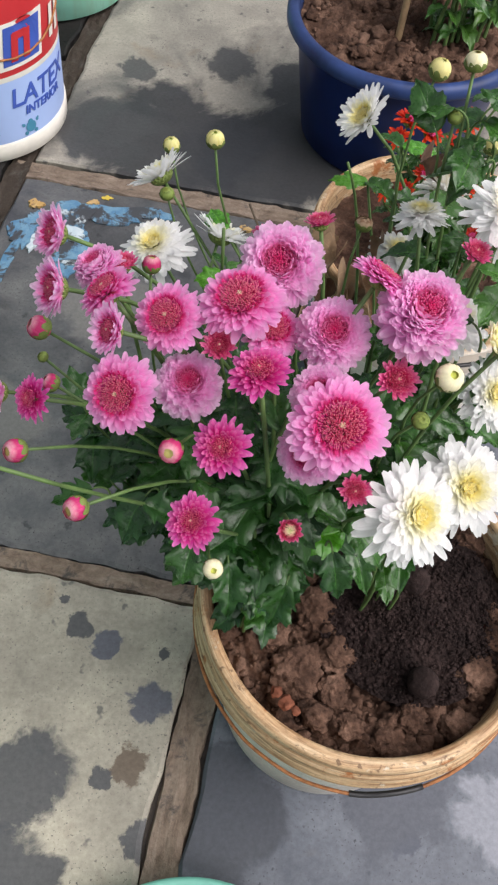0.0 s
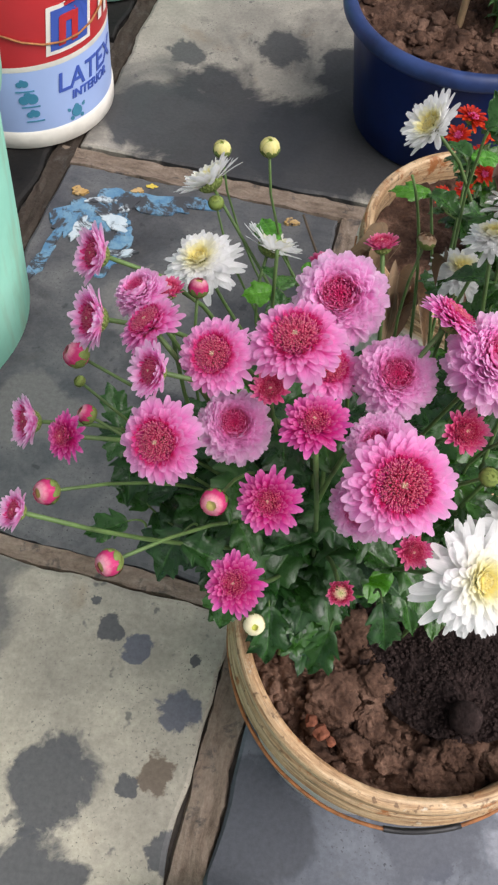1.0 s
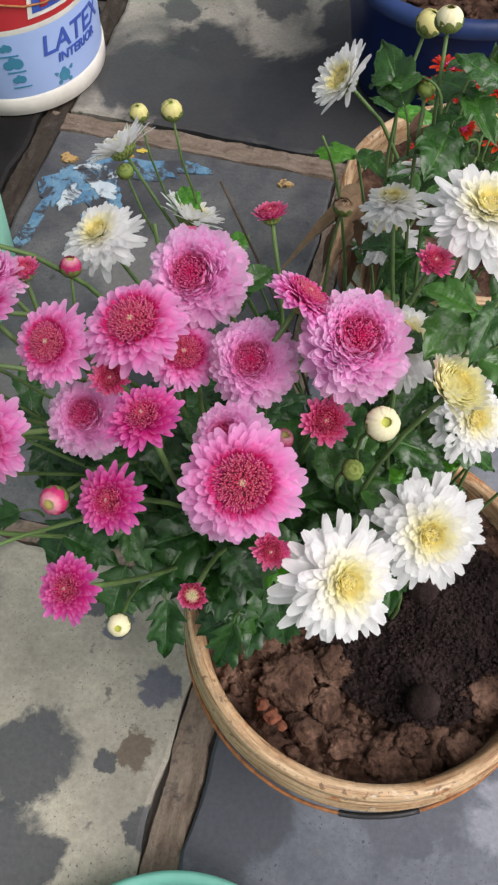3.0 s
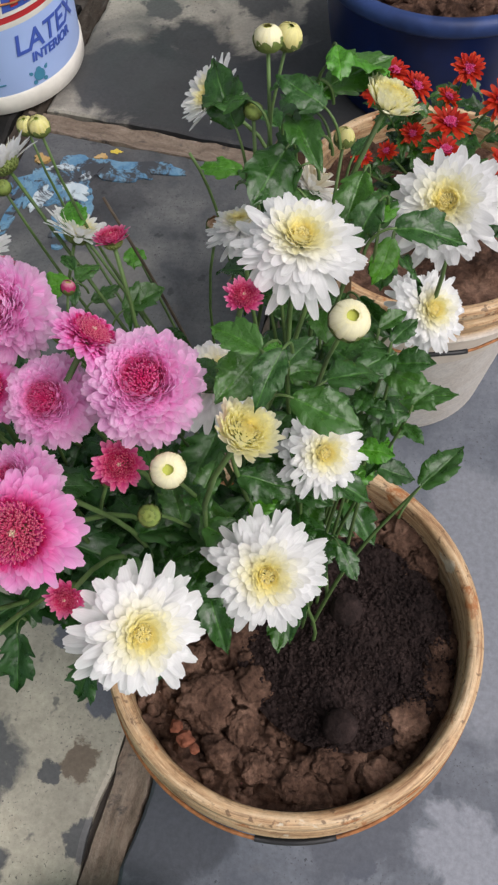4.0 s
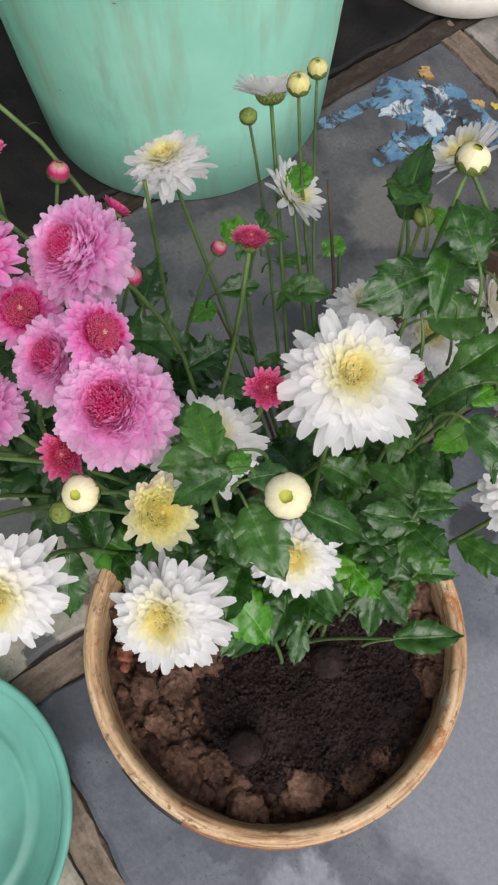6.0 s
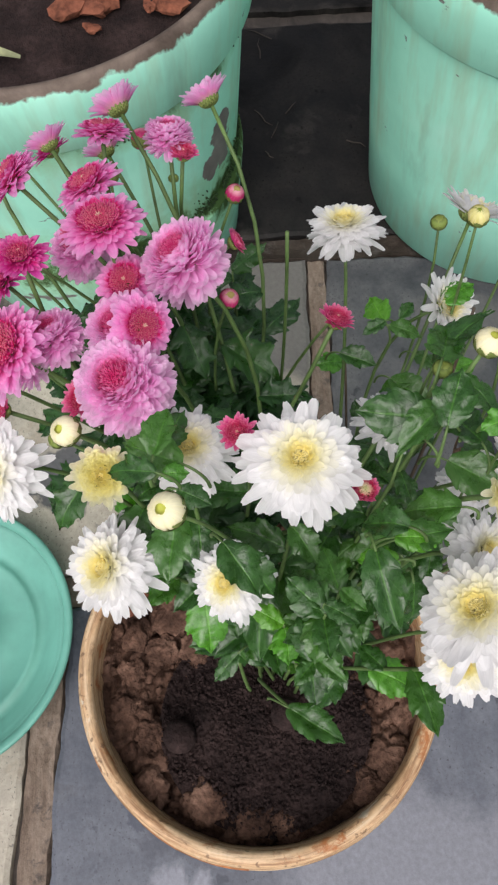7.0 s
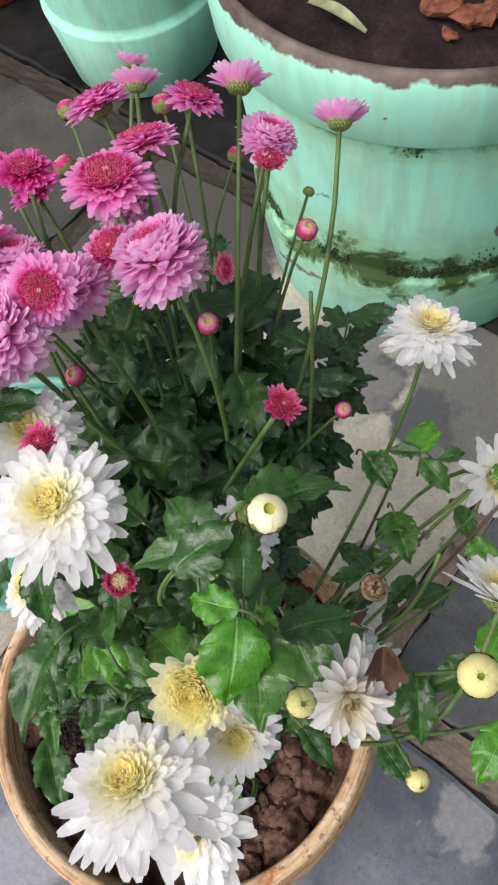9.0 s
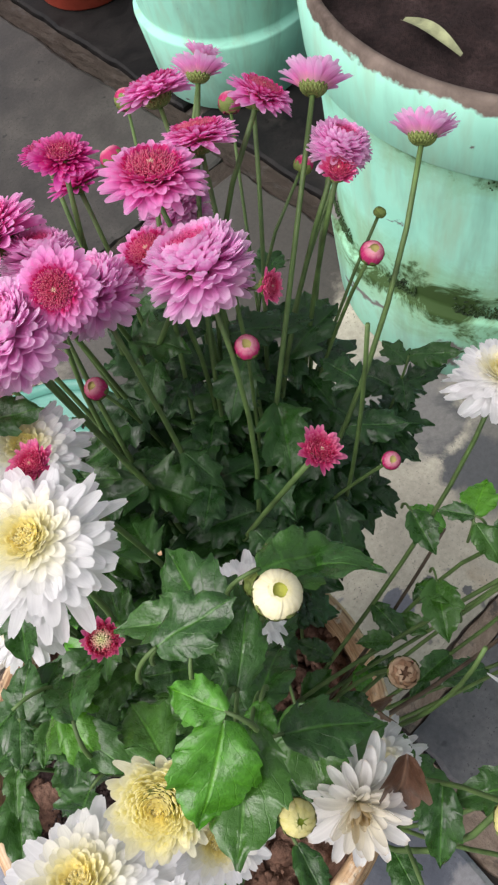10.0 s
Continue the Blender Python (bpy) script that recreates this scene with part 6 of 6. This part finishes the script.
spray(white_back, LEAF_WHITE, (0.015, 0.378, 0.570), (0.47, 0.88, 0.09), 0.0221, (0.02, -0.11, 0.99))
spray(white_back, LEAF_WHITE, (0.003, 0.382, 0.570), (-0.60, 0.79, 0.12), 0.0159, (0.04, -0.12, 0.99))
spray(white_back, LEAF_WHITE, (0.018, 0.350, 0.550), (0.58, 0.82, 0.05), 0.0266, (-0.01, -0.05, 1.00))
spray(white_back, LEAF_WHITE, (0.046, 0.374, 0.550), (0.81, 0.57, 0.13), 0.0322, (-0.08, -0.11, 0.99))
spray(white_back, LEAF_WHITE, (0.038, 0.366, 0.550), (-0.26, -0.96, -0.10), 0.0224, (-0.06, -0.09, 0.99))
spray(white_back, LEAF_WHITE, (0.013, 0.400, 0.520), (0.74, 0.66, 0.13), 0.0255, (-0.03, -0.17, 0.99))
spray(white_plant, LEAF_WHITE, (0.136, 0.368, 0.638), (0.5, 0.6, -0.1), 0.036, (0.2, -0.2, 0.95))
spray(white_plant, LEAF_WHITE, (0.122, 0.374, 0.628), (-0.6, 0.5, -0.1), 0.032, (0.1, -0.2, 0.97))
spray(white_plant, LEAF_WHITE, (0.124, 0.324, 0.698), (-0.3, -0.9, 0.0), 0.036, (0.3, -0.1, 0.95))
spray(white_plant, LEAF_WHITE, (0.121, 0.336, 0.690), (-0.7, 0.5, 0.0), 0.034, (0.3, -0.1, 0.95))
spray(white_plant, LEAF_WHITE, (0.121, 0.230, 0.702), (-0.5, -0.8, 0.0), 0.030, (0.2, -0.1, 0.97))
spray(pink_plant, LEAF_PINK, (0.043, 0.158, 0.520), (-0.2, -0.6, -0.75), 0.0368)
spray(pink_plant, LEAF_PINK, (0.070, 0.160, 0.560), (0.15, -0.7, -0.6), 0.0352)
spray(pink_plant, LEAF_PINK, (-0.042, 0.192, 0.564), (-0.5, -0.6, -0.3), 0.0336)
spray(pink_plant, LEAF_PINK, (-0.010, 0.170, 0.560), (-0.3, -0.8, -0.4), 0.0336)
spray(pink_plant, LEAF_PINK, (0.015, 0.160, 0.540), (0.1, -0.8, -0.5), 0.0352)
spray(pink_plant, LEAF_PINK, (-0.075, 0.205, 0.560), (-0.8, -0.3, -0.2), 0.0288)

# ---- plant in the navy planter ----
M_BROADLEAF = leaf_mat("broad_green_leaf", (0.03, 0.10, 0.015), (0.09, 0.20, 0.03), 0.4)
LEAF_BROAD = [leaf_mesh(s, 1.0, 0.12, 0.52, 0.9) for s in (51, 52, 53)]
for me in LEAF_BROAD:
    me.materials.append(M_BROADLEAF)
shrub = empty("garden_plant", (0, 0, 0))
rng = random.Random(91)
for i in range(11):
    foot = Vector((0.385 + rng.uniform(-0.05, 0.05), 1.28 + rng.uniform(-0.05, 0.05), 0.20))
    tip = foot + Vector((rng.uniform(-0.10, 0.14), rng.uniform(-0.10, 0.12), rng.uniform(0.26, 0.42)))
    line = bezier(foot, foot + Vector((0, 0, 0.12)), tip - Vector((0, 0, 0.08)), tip)
    part("stem", tube(line, [0.0035 - 0.0002 * j for j in range(13)], 6), M_STEM, shrub)
    turn = rng.uniform(0, 6.28)
    for j in range(4):
        turn += 2.4
        add_leaf(shrub, LEAF_BROAD, line[1 + j], (math.cos(turn), math.sin(turn), rng.uniform(0.0, 0.5)), (0, 0, 1), rng.uniform(0.04, 0.06), rng)
    for j in range(9):
        turn += 2.4
        add_leaf(shrub, LEAF_BROAD, line[min(12, 3 + j)], (math.cos(turn), math.sin(turn), rng.uniform(-0.1, 0.6)), (0, 0, 1), rng.uniform(0.04, 0.075), rng)
tagged(shrub, "leafy green plant with many stems in the navy planter", "plant")
stick = part("plant_stake", tube([(0.290, 1.262, 0.17), (0.292, 1.264, 0.30), (0.297, 1.268, 0.46)], [0.006, 0.0058, 0.0055], 8), plain_mat("weathered_stick", (0.36, 0.24, 0.13), 0.8, 0.3, 60.0))
tagged(stick, "pale wooden stake standing in the navy planter", "stake")

# ---- withered leaves and litter ----
M_WITHER = leaf_mat("withered_brown_leaf", (0.10, 0.05, 0.028), (0.20, 0.12, 0.07), 0.6)
LEAF_DRY = [leaf_mesh(s, 1.8, 0.3, 0.6, 2.4, 0.9) for s in (71, 72, 73)]
for me in LEAF_DRY:
    me.materials.append(M_WITHER)


def litter(name, label, category, me, at, ahead, size, up=(0, 0, 1)):
    """One loose leaf lying or hanging where it dropped."""
    x = Vector(ahead).normalized()
    z = (Vector(up) - x * Vector(up).dot(x)).normalized()
    m = Matrix((x, z.cross(x), z)).transposed().to_4x4()
    ob = new(name, me)
    ob.matrix_world = Matrix.Translation(Vector(at)) @ m @ Matrix.Scale(size, 4)
    tagged(ob, label, category)
    return ob


for at, ahead, size in (((0.135, 0.66, 0.292), (-0.6, -0.3, -0.1), 0.05), ((0.128, 0.635, 0.290), (-0.1, -0.8, -0.4), 0.042), ((0.150, 0.62, 0.291), (0.3, -0.8, -0.3), 0.045), ((0.185, 0.612, 0.292), (-0.7, 0.1, -0.2), 0.05)):
    litter("dry_leaf", "withered brown leaf draped over the planter's tan rim", "dry leaf", LEAF_DRY[int(size * 1000) % 3], at, ahead, size)
rng = random.Random(14)
for at, ahead, size in (((0.120, 0.391, 0.646), (0.6, 0.3, -0.2), 0.026), ((0.106, 0.372, 0.600), (-0.3, 0.6, -0.6), 0.018)):
    add_leaf(white_back, LEAF_DRY, at, ahead, (0, 0, 1), size, rng)
LEAF_YEL = leaf_mesh(75, 1.2, 0.15, 0.5, 0.1, 0.1)
LEAF_YEL.materials.append(plain_mat("yellow_leaf", (0.55, 0.42, 0.06), 0.5, 0.2, 200.0))
litter("fallen_leaf", "small yellow leaf fallen on the paving", "leaf", LEAF_YEL, (-0.193, 1.071, 0.0025), (1, 0.2, 0), 0.022)
# strap leaf and shards on the soil of the mossy planter
M_STRAP = plain_mat("pale_dead_leaf", (0.25, 0.27, 0.14), 0.7, 0.4, 40.0)
verts, faces = [], []
for i in range(15):
    t = i / 14
    w = 0.011 * math.sin(math.pi * (0.12 + 0.8 * t)) + 0.001
    for s in (-1, 0, 1):
        verts.append((0.12 * t, s * w + 0.02 * t * t, 0.006 + 0.018 * math.sin(3.0 * t) + 0.004 * abs(s)))
for i in range(14):
    for j in (0, 1):
        faces.append((i * 3 + j, i * 3 + j + 3, i * 3 + j + 4, i * 3 + j + 1))
strap = link_mesh("strap_leaf", py_mesh("strap_leaf", verts, faces), M_STRAP)
strap.matrix_world = Matrix.Translation((-0.474, 0.072, 0.414)) @ Matrix.Rotation(radians(62), 4, "Z") @ Matrix.Scale(0.62, 4)
tagged(strap, "pale dead strap-shaped leaf lying on dark soil", "leaf")
M_SHARD = plain_mat("broken_brick", (0.17, 0.062, 0.036), 0.95, 0.6, 90.0, 0.2, 0.8)
rng = random.Random(33)
for i in range(16):
    bm = bmesh.new()
    got = bmesh.ops.create_icosphere(bm, subdivisions=2, radius=1.0)["verts"]
    off = Vector((7.3 * i, 2.0, 0.0))
    for v in got:
        v.co *= 1 + 0.8 * noise.noise(v.co * 1.1 + off) + 0.3 * noise.noise(v.co * 2.7 + off)
    bmesh.ops.scale(bm, verts=bm.verts, vec=Vector((1.3, 0.9, 0.55)) * rng.uniform(0.006, 0.017))
    ob = part("brick_shard", bm, M_SHARD, smooth=False)
    ob.matrix_world = pose(-0.540 + rng.uniform(-0.07, 0.07), 0.240 + rng.uniform(-0.06, 0.07), 0.421, 0, 0, rng.uniform(0, 360))
    tagged(ob, "reddish brick shard on the soil of the mossy planter", "brick shard", "brick shards")
# twigs on the black floor between the planters
rng = random.Random(44)
M_TWIG = plain_mat("dry_twig", (0.055, 0.045, 0.036), 0.9, 0.4, 80.0)
for i in range(8):
    a, ln = rng.uniform(0, 6.28), rng.uniform(0.015, 0.05)
    x, y = rng.uniform(-0.92, -0.66), rng.uniform(0.40, 0.62)
    pts = [(x + ln * t * math.cos(a + 0.1 * math.sin(9 * t + i)), y + ln * t * math.sin(a + 0.1 * math.sin(9 * t + i)), 0.0022) for t in (0, 0.35, 0.7, 1.0)]
    tagged(part("twig", tube(pts, [0.0009, 0.0011, 0.0008, 0.0005], 5), M_TWIG), "dry twig on wet black stone", "twig", "twigs on the floor")

# bare stalk cut off above the leaves
part("stem", tube(bezier(Vector((0.030, 0.278, 0.33)), Vector((0.012, 0.300, 0.44)), Vector((0.004, 0.309, 0.55)), Vector((0.004, 0.309, 0.664))), [0.0012 - 0.00002 * j for j in range(13)], 7), M_STEM, pink_left)

# stalk of the leaf pair under the tilted white bloom
part("stem", tube(bezier(Vector((0.105, 0.345, 0.42)), Vector((0.105, 0.375, 0.52)), Vector((0.096, 0.398, 0.60)), Vector((0.078, 0.396, 0.640))), [0.0013 - 0.00004 * j for j in range(13)], 6), M_STEM, white_back)

# red crumbs in the brown soil of the cream bucket
rng = random.Random(12)
for x, y, r in ((0.071, 0.163, 0.006), (0.063, 0.171, 0.005), (0.078, 0.156, 0.0035)):
    bm = bmesh.new()
    for v in bmesh.ops.create_icosphere(bm, subdivisions=2, radius=r)["verts"]:
        v.co *= 1 + 0.7 * noise.noise(v.co * 260 + Vector((x * 100, y * 100, 0)))
    crumb = part("brick_crumb", bm, M_SHARD, smooth=False)
    crumb.location = (x, y, 0.296)
    tagged(crumb, "small reddish brick crumb in brown potting soil", "brick crumb", "brick crumbs")

# crumpled pale dry leaves hanging at the edge of the off-white planter
M_TAN = leaf_mat("pale_dry_leaf", (0.20, 0.13, 0.075), (0.34, 0.25, 0.16), 0.7)
LEAF_TAN = [leaf_mesh(s, 1.2, 0.2, 0.45, 3.0, 1.4) for s in (81, 82)]
for me in LEAF_TAN:
    me.materials.append(M_TAN)
for i, (at, ahead, size) in enumerate((((0.138, 0.655, 0.300), (-0.35, -0.5, 0.25), 0.06), ((0.150, 0.640, 0.298), (-0.1, -0.8, 0.1), 0.055), ((0.165, 0.620, 0.296), (0.2, -0.7, 0.2), 0.05), ((0.134, 0.675, 0.300), (-0.6, -0.2, 0.3), 0.05))):
    litter("dry_leaf", "pale crumpled dry leaf caught on the planter's rim", "dry leaf", LEAF_TAN[i % 2], at, ahead, size)
